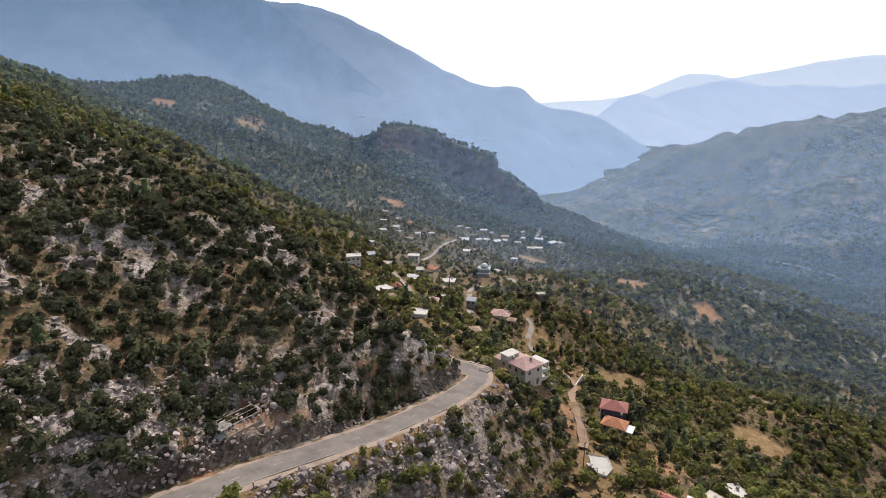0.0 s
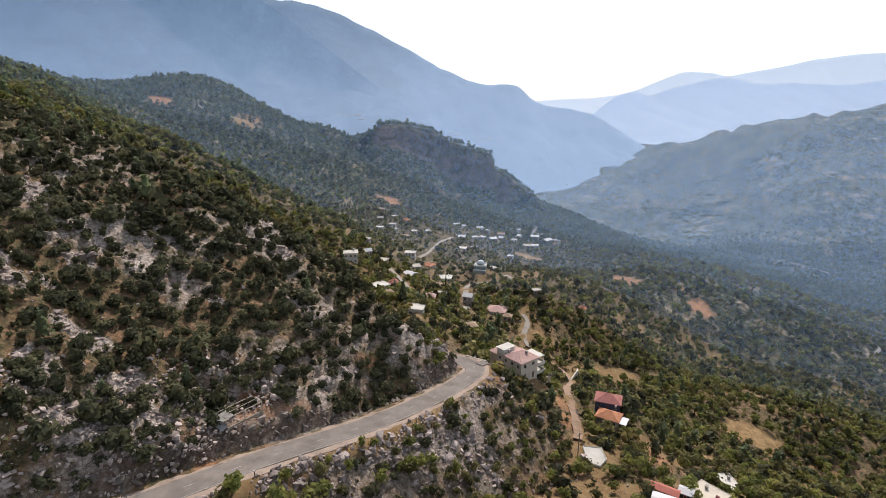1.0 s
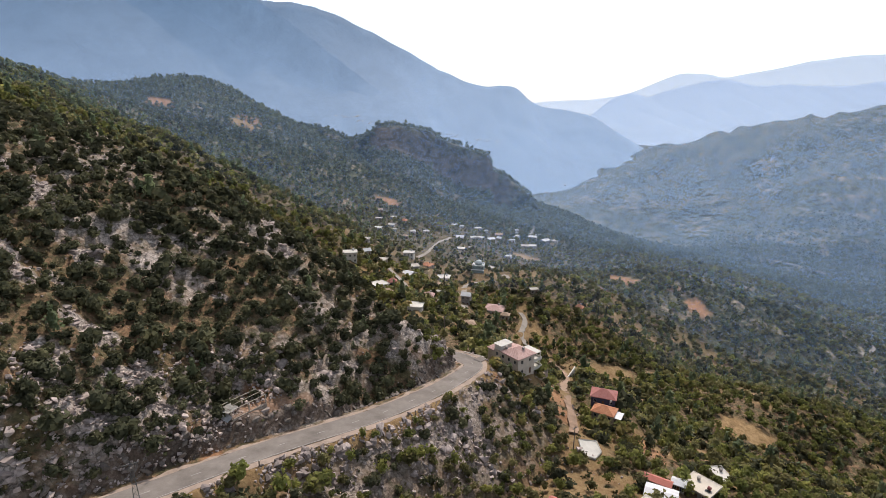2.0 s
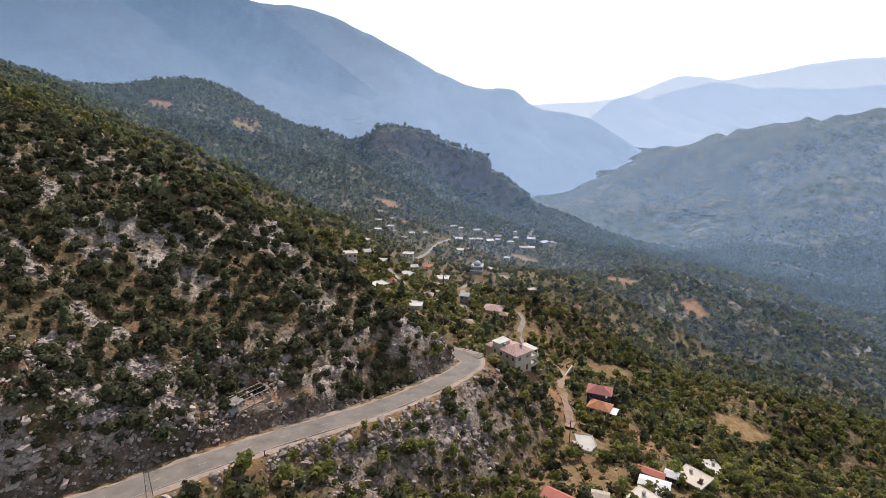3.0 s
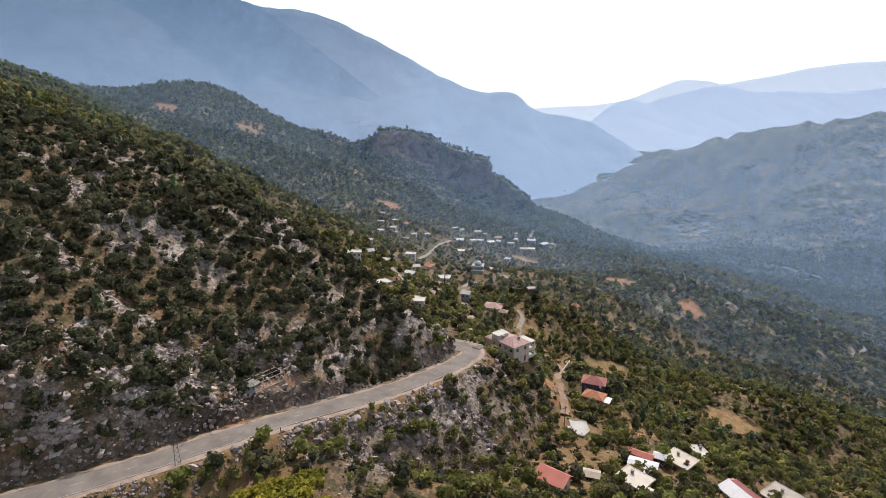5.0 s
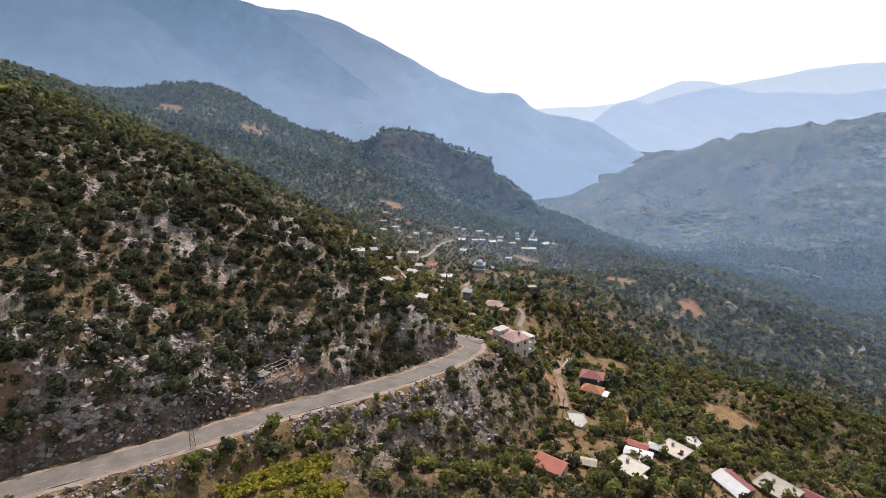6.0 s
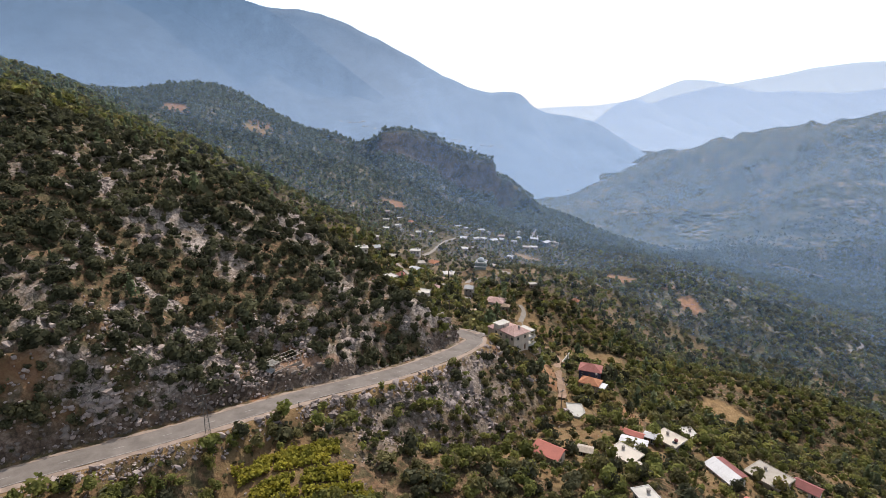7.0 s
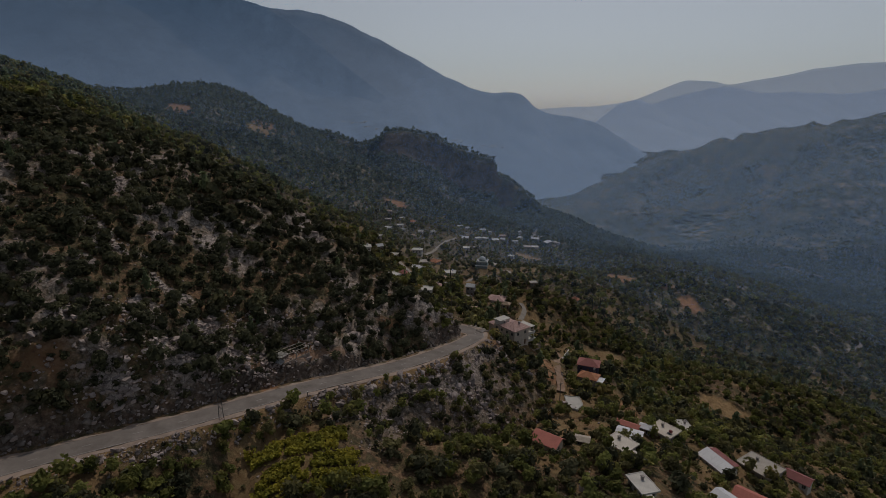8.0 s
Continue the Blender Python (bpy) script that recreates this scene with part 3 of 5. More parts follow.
# Emission colours with the haze painted in, paler towards the foot.
AIR_A = backdrop_material("blue_haze_glow", (.125, .205, .335), (.27, .36, .51), 1050, 120, .22, -.25)
AIR_D = backdrop_material("near_haze_glow", (.125, .206, .337), (.268, .358, .508), 1050, 120, .26, -.25)
AIR_B = backdrop_material("far_haze_glow", (.44, .54, .75), (.50, .59, .76), 320, -100, .12, 0)
AIR_C = backdrop_material("faint_haze_glow", (.66, .74, .88), (.70, .76, .87), 450, 0, .06, 0)
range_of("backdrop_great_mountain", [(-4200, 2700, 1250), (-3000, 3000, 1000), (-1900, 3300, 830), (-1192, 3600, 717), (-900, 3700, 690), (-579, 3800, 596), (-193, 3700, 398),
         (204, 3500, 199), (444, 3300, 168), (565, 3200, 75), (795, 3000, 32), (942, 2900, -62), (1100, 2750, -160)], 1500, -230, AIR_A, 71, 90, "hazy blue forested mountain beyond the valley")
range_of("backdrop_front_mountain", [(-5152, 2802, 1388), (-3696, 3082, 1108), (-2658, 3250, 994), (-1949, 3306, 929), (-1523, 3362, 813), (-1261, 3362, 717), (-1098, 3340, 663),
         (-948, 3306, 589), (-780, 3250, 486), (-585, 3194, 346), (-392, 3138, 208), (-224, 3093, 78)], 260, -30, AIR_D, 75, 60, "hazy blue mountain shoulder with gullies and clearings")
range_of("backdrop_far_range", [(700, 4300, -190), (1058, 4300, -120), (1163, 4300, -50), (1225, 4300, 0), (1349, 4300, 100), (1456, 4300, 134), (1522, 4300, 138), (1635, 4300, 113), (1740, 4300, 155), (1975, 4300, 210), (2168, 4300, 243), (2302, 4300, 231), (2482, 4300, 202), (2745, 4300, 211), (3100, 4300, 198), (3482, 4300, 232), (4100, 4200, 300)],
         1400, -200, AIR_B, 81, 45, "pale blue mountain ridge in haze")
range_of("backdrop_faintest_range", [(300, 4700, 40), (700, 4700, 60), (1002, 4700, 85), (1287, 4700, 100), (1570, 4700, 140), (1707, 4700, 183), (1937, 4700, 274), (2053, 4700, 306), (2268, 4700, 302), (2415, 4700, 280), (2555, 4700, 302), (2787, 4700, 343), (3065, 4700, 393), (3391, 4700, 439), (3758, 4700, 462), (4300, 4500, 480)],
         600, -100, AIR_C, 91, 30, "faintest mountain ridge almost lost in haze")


# ---- hamlets of white houses on the far slopes ----
def far_hamlet(name, spots, seed, label):
    """Tiny far-off houses, each a block under a low gable, too small to tell apart."""
    g = random.Random(seed)
    bm = bmesh.new()
    for x, y, z, count, reach in spots:
        for _ in range(count):
            w, d, h = g.uniform(4, 8), g.uniform(9, 15), g.uniform(.6, 1.2)
            px, py, pz = x + g.gauss(0, reach), y + g.gauss(0, reach * .5), z + g.gauss(0, reach * .1) + 2
            box(bm, px - w / 2, px + w / 2, py - d / 2, py + d / 2, pz - 3, pz + h)
            a, b = bm.verts.new((px - w / 2, py, pz + h + 1)), bm.verts.new((px + w / 2, py, pz + h + 1))
            low = [bm.verts.new((px + sx * w / 2, py + sy * d / 2, pz + h + .02)) for sx, sy in ((-1, -1), (1, -1), (1, 1), (-1, 1))]
            bm.faces.new((low[0], low[1], b, a)), bm.faces.new((low[2], low[3], a, b)), bm.faces.new((low[1], low[2], b)), bm.faces.new((low[3], low[0], a))
    tagged(part(name, bm, SLAB), label, "houses", kind="stuff")


far_hamlet("far_hamlet", [(-502, 2836, 18, 5, 16), (-456, 2821, 10, 6, 16), (-419, 2827, 15, 5, 14), (-380, 2786, -6, 5, 16), (-334, 2755, -16, 4, 14)], 3, "scattered white houses of a distant mountain village")
far_hamlet("far_hamlet", [(49, 2725, -69, 4, 14), (68, 2694, -78, 3, 8), (92, 2748, -73, 4, 14), (203, 2687, -94, 4, 10), (246, 2644, -97, 5, 10), (268, 2640, -91, 3, 8), (291, 2602, -96, 3, 8), (465, 1940, -202, 2, 5)], 5, "bright white houses in the distant valley")


# ---- valley haze, imitated by thin bluish translucent sheets added across the valley ----
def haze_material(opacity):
    m = bpy.data.materials.new("haze_sheet")
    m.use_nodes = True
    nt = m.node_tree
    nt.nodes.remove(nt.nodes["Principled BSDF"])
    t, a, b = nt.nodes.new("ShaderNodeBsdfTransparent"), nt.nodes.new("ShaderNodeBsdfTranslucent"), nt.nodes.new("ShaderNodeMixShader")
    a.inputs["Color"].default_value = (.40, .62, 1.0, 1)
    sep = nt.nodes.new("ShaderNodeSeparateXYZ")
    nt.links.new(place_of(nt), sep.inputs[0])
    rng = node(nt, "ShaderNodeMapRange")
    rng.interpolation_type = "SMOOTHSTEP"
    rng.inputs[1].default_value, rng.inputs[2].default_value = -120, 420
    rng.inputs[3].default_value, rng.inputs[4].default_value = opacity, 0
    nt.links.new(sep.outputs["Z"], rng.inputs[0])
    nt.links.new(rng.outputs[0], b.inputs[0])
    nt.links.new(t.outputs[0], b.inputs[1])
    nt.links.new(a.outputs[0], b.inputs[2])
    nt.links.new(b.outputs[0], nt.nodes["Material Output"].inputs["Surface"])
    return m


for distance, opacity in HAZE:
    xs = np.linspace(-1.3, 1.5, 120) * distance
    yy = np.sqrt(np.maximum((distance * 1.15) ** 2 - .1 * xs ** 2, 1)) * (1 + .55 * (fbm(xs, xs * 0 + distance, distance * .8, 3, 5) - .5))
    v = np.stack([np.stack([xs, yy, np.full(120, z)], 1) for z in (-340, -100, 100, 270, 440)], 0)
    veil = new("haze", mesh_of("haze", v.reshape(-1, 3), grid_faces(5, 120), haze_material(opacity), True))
    tagged(veil, "thin bluish translucent sheet standing in for valley haze", "haze", "valley haze", "structure")


# ---- buildings ----
def thing(name, x, y, z, turn=0.0, label="", category="", group=""):
    ob = new(name)
    ob.matrix_world = pose(x, y, z, 0, 0, turn)
    ob.empty_display_size = .5
    return tagged(ob, label, category, group)


def facade(bm, origin, u, width, tall, openings, depth=.16):
    """A wall face from origin along u, with openings (u0, u1, z0, z1) set back by depth."""
    o, u, up = Vector(origin), Vector(u).normalized(), Vector((0, 0, 1))
    inward = up.cross(u)
    us = sorted({0, width, *[v for q in openings for v in q[:2]]})
    zs = sorted({0, tall, *[v for q in openings for v in q[2:]]})

    def p(a, b, c=0.0):
        return bm.verts.new(o + u * a + up * b + inward * c)
    for a, b in zip(us[:-1], us[1:]):
        for c, d in zip(zs[:-1], zs[1:]):
            mid = ((a + b) / 2, (c + d) / 2)
            if any(q[0] < mid[0] < q[1] and q[2] < mid[1] < q[3] for q in openings):
                continue
            bm.faces.new((p(a, c), p(b, c), p(b, d), p(a, d)))
    for a, b, c, d in openings:
        ring = [(a, c), (b, c), (b, d), (a, d)]
        for (s, t), (v, w) in zip(ring, ring[1:] + ring[:1]):
            bm.faces.new((p(s, t), p(v, w), p(v, w, depth), p(s, t, depth)))


def window_in(parent, origin, u, q, depth=.14, name="window"):
    """Glass with a frame and a sill in an opening."""
    a, b, c, d = q
    o, u, up = Vector(origin), Vector(u).normalized(), Vector((0, 0, 1))
    inward = up.cross(u)
    m = Matrix((u, inward, up)).transposed().to_4x4()
    m.translation = o + u * a + up * c
    bm = boxed(.03, b - a - .03, depth, depth + .03, .03, d - c - .03)
    bm.transform(m)
    pane = part(name, bm, GLASS if name == "window" else DOOR_PAINT, parent)
    if name == "window":
        bm = bmesh.new()
        for x0, x1, z0, z1 in ((0, .07, 0, d - c), (b - a - .07, b - a, 0, d - c), (.07, b - a - .07, 0, .07), (.07, b - a - .07, d - c - .07, d - c), ((b - a) / 2 - .03, (b - a) / 2 + .03, .07, d - c - .07)):
            box(bm, x0, x1, depth - .05, depth - .003, z0, z1)
        bm.transform(m)
        part("frame", bm, FRAME, pane)


def hip_roof(w, d, over, rise, ridge=None, thick=.18):
    """A hipped roof over a block w by d, its eaves at z = 0."""
    bm = bmesh.new()
    x, y = w / 2 + over, d / 2 + over
    rx, ry = (max(x - y, .25), 0) if ridge is None else ridge
    if w < d and ridge is None:
        rx, ry = 0, max(y - x, .25)
    low = [bm.verts.new(p) for p in ((-x, -y, 0), (x, -y, 0), (x, y, 0), (-x, y, 0))]
    eave = [bm.verts.new(p) for p in ((-x, -y, thick), (x, -y, thick), (x, y, thick), (-x, y, thick))]
    a, b = bm.verts.new((-rx, -ry, rise + thick)), bm.verts.new((rx, ry, rise + thick))
    bm.faces.new(low[::-1])
    for k in range(4):
        bm.faces.new((low[k], low[(k + 1) % 4], eave[(k + 1) % 4], eave[k]))
    if w >= d:
        bm.faces.new((eave[0], eave[1], b, a)), bm.faces.new((eave[1], eave[2], b)), bm.faces.new((eave[2], eave[3], a, b)), bm.faces.new((eave[3], eave[0], a))
    else:
        bm.faces.new((eave[0], eave[1], a)), bm.faces.new((eave[1], eave[2], b, a)), bm.faces.new((eave[2], eave[3], b)), bm.faces.new((eave[3], eave[0], a, b))
    return bm


def gable_roof(w, d, over, rise, thick=.1, skew=0.0):
    """A gable whose ridge runs along x; skew moves the ridge across."""
    bm = bmesh.new()
    x, y = w / 2 + over, d / 2 + over
    prof = [(-y, 0), (skew * y, rise), (y, 0), (y, -thick), (skew * y, rise - thick), (-y, -thick)]
    ends = [[bm.verts.new((sx, py, pz)) for py, pz in prof] for sx in (-x, x)]
    for k in range(6):
        j = (k + 1) % 6
        bm.faces.new((ends[0][k], ends[0][j], ends[1][j], ends[1][k]))
    for e, flip in ((ends[0], False), (ends[1], True)):
        for q in ((0, 1, 4, 5), (1, 2, 3, 4)):
            f = [e[k] for k in q]
            bm.faces.new(f[::-1] if flip else f)
    bmesh.ops.recalc_face_normals(bm, faces=bm.faces[:])
    return bm


def slab_roof(w, d, over, thick=.28, lip=.0):
    bm = boxed(-w / 2 - over, w / 2 + over, -d / 2 - over, d / 2 + over, 0, thick)
    if lip:
        x, y = w / 2 + over, d / 2 + over
        for q in ((-x, x, -y, -y + .2), (-x, x, y - .2, y), (-x, -x + .2, -y + .2, y - .2), (x - .2, x, -y + .2, y - .2)):
            box(bm, *q, thick + .001, thick + lip)
    return bm


def walls(parent, w, d, z0, z1, mat, rows=1, windows=(3, 2, 2, 2), door=True):
    """Four walls from z0 to z1 with windows in rows; the door is in the front, which faces -y locally."""
    bm = bmesh.new()
    corners = [(-w / 2, -d / 2), (w / 2, -d / 2), (w / 2, d / 2), (-w / 2, d / 2)]
    jobs = []
    storey = (z1 - max(z0, 0)) / rows
    for k in range(4):
        a, b = corners[k], corners[(k + 1) % 4]
        u = (b[0] - a[0], b[1] - a[1], 0)
        length = math.hypot(u[0], u[1])
        holes = []
        n = windows[k]
        for r in range(rows):
            for i in range(n):
                mid = length * (i + .5) / n
                base = max(z0, 0) + r * storey - z0
                if door and k == 0 and r == 0 and i == n // 2:
                    q = (mid - .5, mid + .5, base + .02, base + 2.1)
                    jobs.append((a, u, q, "door"))
                else:
                    q = (mid - .55, mid + .55, base + storey * .34, base + storey * .34 + 1.25)
                    jobs.append((a, u, q, "window"))
                holes.append(q)
        facade(bm, (*a, z0), u, length, z1 - z0, holes)
    wall = part("wall", bm, mat, parent)
    for a, u, q, kind in jobs:
        window_in(wall, (*a, z0), u, q, name=kind)
    return wall


def chimney(parent, x, y, z, tall=1.2, mat=None):
    bm = boxed(x - .3, x + .3, y - .3, y + .3, z, z + tall)
    box(bm, x - .38, x + .38, y - .38, y + .38, z + tall, z + tall + .12)
    part("chimney", bm, mat or GREY_WALL, parent)


def cottage(x, y, w, d, turn, kind, storeys=1, label="", ground_z=None, group="", tank=False, windows=(3, 2, 2, 2)):
    """A village house. kind: w white slab, t tan slab or faded hip, o orange hip, p rose hip, g grey metal gable, m white metal, r red."""
    z = (min(at(x + dx, y + dy) for dx in (-w / 3, w / 3) for dy in (-d / 3, d / 3)) - (.5 if y < 430 else .2) if ground_z is None else ground_z)
    h = 3.0 * storeys
    ob = thing("house", x, y, z, turn, label, "house", group)
    wall_mat = {"w": WHITE_WALL, "t": STONE_WALL, "o": CREAM_WALL, "p": WHITE_WALL, "g": GREY_WALL, "m": WHITE_WALL, "r": BLUE_WALL}[kind]
    walls(ob, w, d, -2.5, h, wall_mat, storeys, windows)
    if kind == "w":
        bm = slab_roof(w, d, .45, .3, .18)
        mat = SLAB
    elif kind == "t":
        bm = slab_roof(w, d, .5, .3, .12) if int(abs(x) * 7 + y) % 2 else hip_roof(w, d, .5, 1.3)
        mat = TAN_SLAB if int(abs(x) * 7 + y) % 2 else BROWN_TILE
    elif kind in "opr":
        bm, mat = hip_roof(w, d, .6, 1.9), {"o": ORANGE_TILE, "p": PINK_TILE, "r": RED_TILE}[kind]
    else:
        bm, mat = gable_roof(w, d, .4, 1.5), GREY_METAL if kind == "g" else WHITE_METAL
    bm.transform(Matrix.Translation((0, 0, h + (.1 if kind in "gm" else .004))))
    part("roof", bm, mat, ob)
    if kind in "op":
        chimney(ob, w * .2, d * .12, h + 1.2)
    if tank:
        part("water_tank", beam((w * .25, d * .2, h + .5), (w * .25, d * .2, h + 1.6), .5, .5, 12), GREY_METAL, ob)
    return ob


# -- the village: clusters of houses, each as x, y, width, kind --
UPPER = [(-64, 578, 8, "t"), (-48, 564, 6, "w"), (-36, 563, 7, "o"), (-61, 540, 7, "t"), (-47, 527, 7, "w"), (-56, 487, 7, "w"), (-42, 506, 4, "w"), (-25, 517, 6, "w"), (-12, 536, 6, "w"),
         (-31, 477, 7, "t"), (-48, 339, 6, "t"), (-44, 315, 5, "g"), (0, 646, 7, "t"), (20, 620, 8, "w"), (29, 623, 6, "w"), (49, 630, 9, "w"), (58, 625, 5, "w"), (23, 562, 12, "g")]
FAR_END = [(40, 581, 9, "w"), (49, 592, 8, "w"), (61, 595, 10, "g"), (74, 624, 10, "t"), (73, 607, 7, "g"), (88, 610, 8, "w"), (101, 663, 5, "w"), (97, 642, 10, "w"), (122, 682, 8, "w"),
           (133, 685, 7, "w"), (122, 661, 12, "g"), (114, 620, 11, "w"), (103, 608, 11, "t"), (137, 659, 14, "g"), (152, 671, 11, "w"), (22, 501, 10, "w"), (35, 528, 7, "t"), (74, 536, 7, "w")]
MIDDLE = [(-50, 288, 9, "w"), (-36, 319, 8, "t"), (-22, 388, 9, "w"), (-18, 359, 10, "t"), (-8, 382, 9, "o"), (-19, 320, 10, "m"), (-31, 262, 9, "w"), (-25, 274, 5, "r"), (-26, 250, 6, "t"),
          (4, 355, 10, "w"), (-1, 325, 6, "t"), (41, 396, 7, "t")]
LOWER = [(-9, 185, 7, "w"), (-5, 267, 6, "p"), (1, 290, 9, "t"), (-1, 242, 4, "p"), (16, 279, 6, "g"), (14, 228, 7, "t"), (32, 277, 12, "p"), (37, 269, 5, "t"), (87, 303, 5, "o"),
         (59, 306, 5, "t")]
KINDS = {"w": "low white house with a flat whitewashed roof", "t": "old stone house with a faded tan roof", "o": "small cream house under an orange tiled roof",
         "p": "white house under a faded rose tiled roof", "g": "grey block house with a dull metal gable roof", "m": "long low white house with a pale sheet roof", "r": "small house under a dull red tiled roof"}
rng = random.Random(4)
HOUSES = []
for cluster in (UPPER, FAR_END, MIDDLE, LOWER):
    for x, y, w, kind in cluster:
        w *= .84
        d = w * rng.uniform(.7, .95)
        storeys = 2 if rng.random() < .07 else 1
        cottage(x, y, w, d, rng.choice((-35, -20, -8, 10, 25, 40)), kind, storeys, KINDS[kind] + (", two storeys" if storeys == 2 else ""), group="village houses",
                tank=kind == "w" and rng.random() < .5, windows=(3 if w > 7 else 2, 2, 2, 1))
        HOUSES.append((x, y, w * .56))


# -- houses below the road, nearest first --
def long_shed():
    """The long house with a wide pale sheet roof on one side and a narrow dark red one on the other."""
    x, y = 76.5, 96.5
    ob = thing("house", x, y, at(x, y) - .3, -72, "long house with white and dark red sheet roof", "house", "houses below the road")
    walls(ob, 15, 8, -3, 3.4, WHITE_WALL, 1, (4, 2, 4, 2))
    bm = bmesh.new()
    for (y0, z0), (y1, z1) in (((-4.7, 3.2), (1.4, 5.0)),):
        v = [bm.verts.new(p) for p in ((-7.8, y0, z0), (7.8, y0, z0), (7.8, y1, z1), (-7.8, y1, z1), (-7.8, y0, z0 + .14), (7.8, y0, z0 + .14), (7.8, y1, z1 + .14), (-7.8, y1, z1 + .14))]
        for f in ((3, 2, 1, 0), (4, 5, 6, 7), (0, 1, 5, 4), (1, 2, 6, 5), (2, 3, 7, 6), (3, 0, 4, 7)):
            bm.faces.new([v[k] for k in f])
    roof = part("roof", bm, WHITE_METAL, ob, "pale sheet metal roof slope")
    for k in range(8):
        a, b = (-7.3 + k * 2.08, -4.7, 3.35), (-7.3 + k * 2.08, 1.4, 5.15)
        part("seam", beam(a, b, .025, None, 4), WHITE_METAL, roof)
    bm = bmesh.new()
    v = [bm.verts.new(p) for p in ((-6.4, 1.45, 5.0), (7.8, 1.45, 5.0), (7.8, 4.7, 4.85), (-6.4, 4.7, 4.85), (-6.4, 1.45, 5.16), (7.8, 1.45, 5.16), (7.8, 4.7, 4.99), (-6.4, 4.7, 4.99))]
    for f in ((3, 2, 1, 0), (4, 5, 6, 7), (0, 1, 5, 4), (1, 2, 6, 5), (2, 3, 7, 6), (3, 0, 4, 7)):
        bm.faces.new([v[k] for k in f])
    part("roof", bm, RED_METAL, ob, "dark red sheet metal roof slope")
    bm = bmesh.new()
    v = [bm.verts.new(p) for p in ((-7.8, 1.45, 5.02), (-6.45, 1.45, 5.02), (-6.45, 4.4, 4.5), (-7.8, 4.4, 4.5))]
    bm.faces.new(v)
    part("roof", bm, PINK_TILE, ob, "faded rose corner of the roof")
    ob.scale = (.62, .62, .75)
    HOUSES.append((x, y, 5.6))


def slab_house(x, y, w, d, turn, label, roof_mat=TAN_SLAB, wall_mat=GREY_WALL, tank=False, notch=True, tall=2.9):
    """A flat-roofed house with an overhanging slab, a notched corner, and fittings on the roof."""
    ob = thing("house", x, y, at(x, y) - .6, turn, label, "house", "houses below the road")
    walls(ob, w, d, -3, tall, wall_mat, 1, (3, 2, 2, 2))
    bm = slab_roof(w, d, .6, .3, .12)
    bm.transform(Matrix.Translation((0, 0, tall + .004)))
    slab = part("roof", bm, roof_mat, ob)
    if notch:
        bm = slab_roof(w * .4, d * .35, .1, .28)
        bm.transform(Matrix.Translation((w * .62, -d * .22, tall - .15)))
        part("porch_roof", bm, roof_mat, ob)
        for px in (w * .8, w * .55):
            part("porch_post", boxed(px - .12, px + .12, -d * .36, -d * .36 + .24, -2.5, tall - .15), wall_mat, ob)
    if tank:
        part("water_tank", beam((w * .3, -d * .1, tall + .9), (w * .42, -d * .1, tall + .9), .45, .45, 12), RED_METAL, ob)
        part("solar_panel", boxed(w * .26, w * .46, -d * .3, -d * .16, tall + .45, tall + .52), GLASS, ob)
        for px in (w * .28, w * .44):
            part("panel_leg", boxed(px - .04, px + .04, -d * .24, -d * .22, tall + .3, tall + .45), STEEL, ob)
    chimney(ob, -w * .2, d * .2, tall + .3, .8)
    HOUSES.append((x, y, max(w, d) * .5))


long_shed()
slab_house(92.4, 101.5, 9.0, 7.6, -58, "wide house with a weathered tan concrete roof", TAN_SLAB, GREY_WALL, tank=True, notch=False)
slab_house(46.6, 91, 6.2, 5.2, -50, "cream flat-roofed house with a stepped slab", plain("cream_slab", (.62, .56, .49), .9, .15, .3, 4), CREAM_WALL)
slab_house(65, 106.2, 6.2, 5.6, -52, "flat-roofed house with a red water tank", plain("stained_slab", (.58, .52, .44), .9, .22, .3, 4), GREY_WALL, tank=True, notch=False)
slab_house(77, 118.4, 5.6, 3.0, -88, "pale flat-roofed shed with rubble on top", SLAB, STONE_WALL, notch=False, tall=2.6)
slab_house(45, 71.2, 5.8, 3.6, -76, "white flat-roofed house among olive trees", SLAB, WHITE_WALL, notch=True)


def sheet_house(x, y, w, d, turn, roof_mat, label, rise=1.1, tall=2.6, wall_mat=None, skew=.0):
    ob = thing("house", x, y, at(x, y) - .5, turn, label, "house", "houses below the road")
    walls(ob, w, d, -3, tall, wall_mat or WHITE_WALL, 1, (3, 1, 2, 1))
    bm = gable_roof(w, d, .5, rise, .12, skew)
    bm.transform(Matrix.Translation((0, 0, tall + .12)))
    part("roof", bm, roof_mat, ob)
    HOUSES.append((x, y, max(w, d) * .48))
    return ob


sheet_house(51.9, 99.3, 6.4, 5.2, -28, WHITE_METAL, "house with a pale blue-white sheet roof", .9)
sheet_house(53.2, 104.6, 6.0, 1.9, -34, TERRA_METAL, "low annexe under a dull red sheet roof", .7, 2.8, STONE_WALL)
sheet_house(59, 105.5, 2.6, 2.2, -33, WHITE_METAL, "small outhouse with a white sheet roof", .6, 2.6, GREY_WALL)
sheet_house(25.6, 85.8, 6.6, 4.6, -38, TERRA_METAL, "house under a terracotta red sheet roof", 1.2, 3.0, CREAM_WALL, .35)
sheet_house(107, 105, 6.5, 4.2, -50, RED_METAL, "house under a dark red sheet roof", 1.2)
sheet_house(36.5, 92, 3.2, 2.4, -20, TIMBER, "little brown shed between trees", .5, 2.0, STONE_WALL)
sheet_house(78, 82.5, 6.5, 4.6, -46, TERRA_METAL, "house with an orange-red sheet roof", 1.2)
sheet_house(69, 77.8, 5, 4.2, -62, WHITE_METAL, "house with a white sheet roof", 1.0)


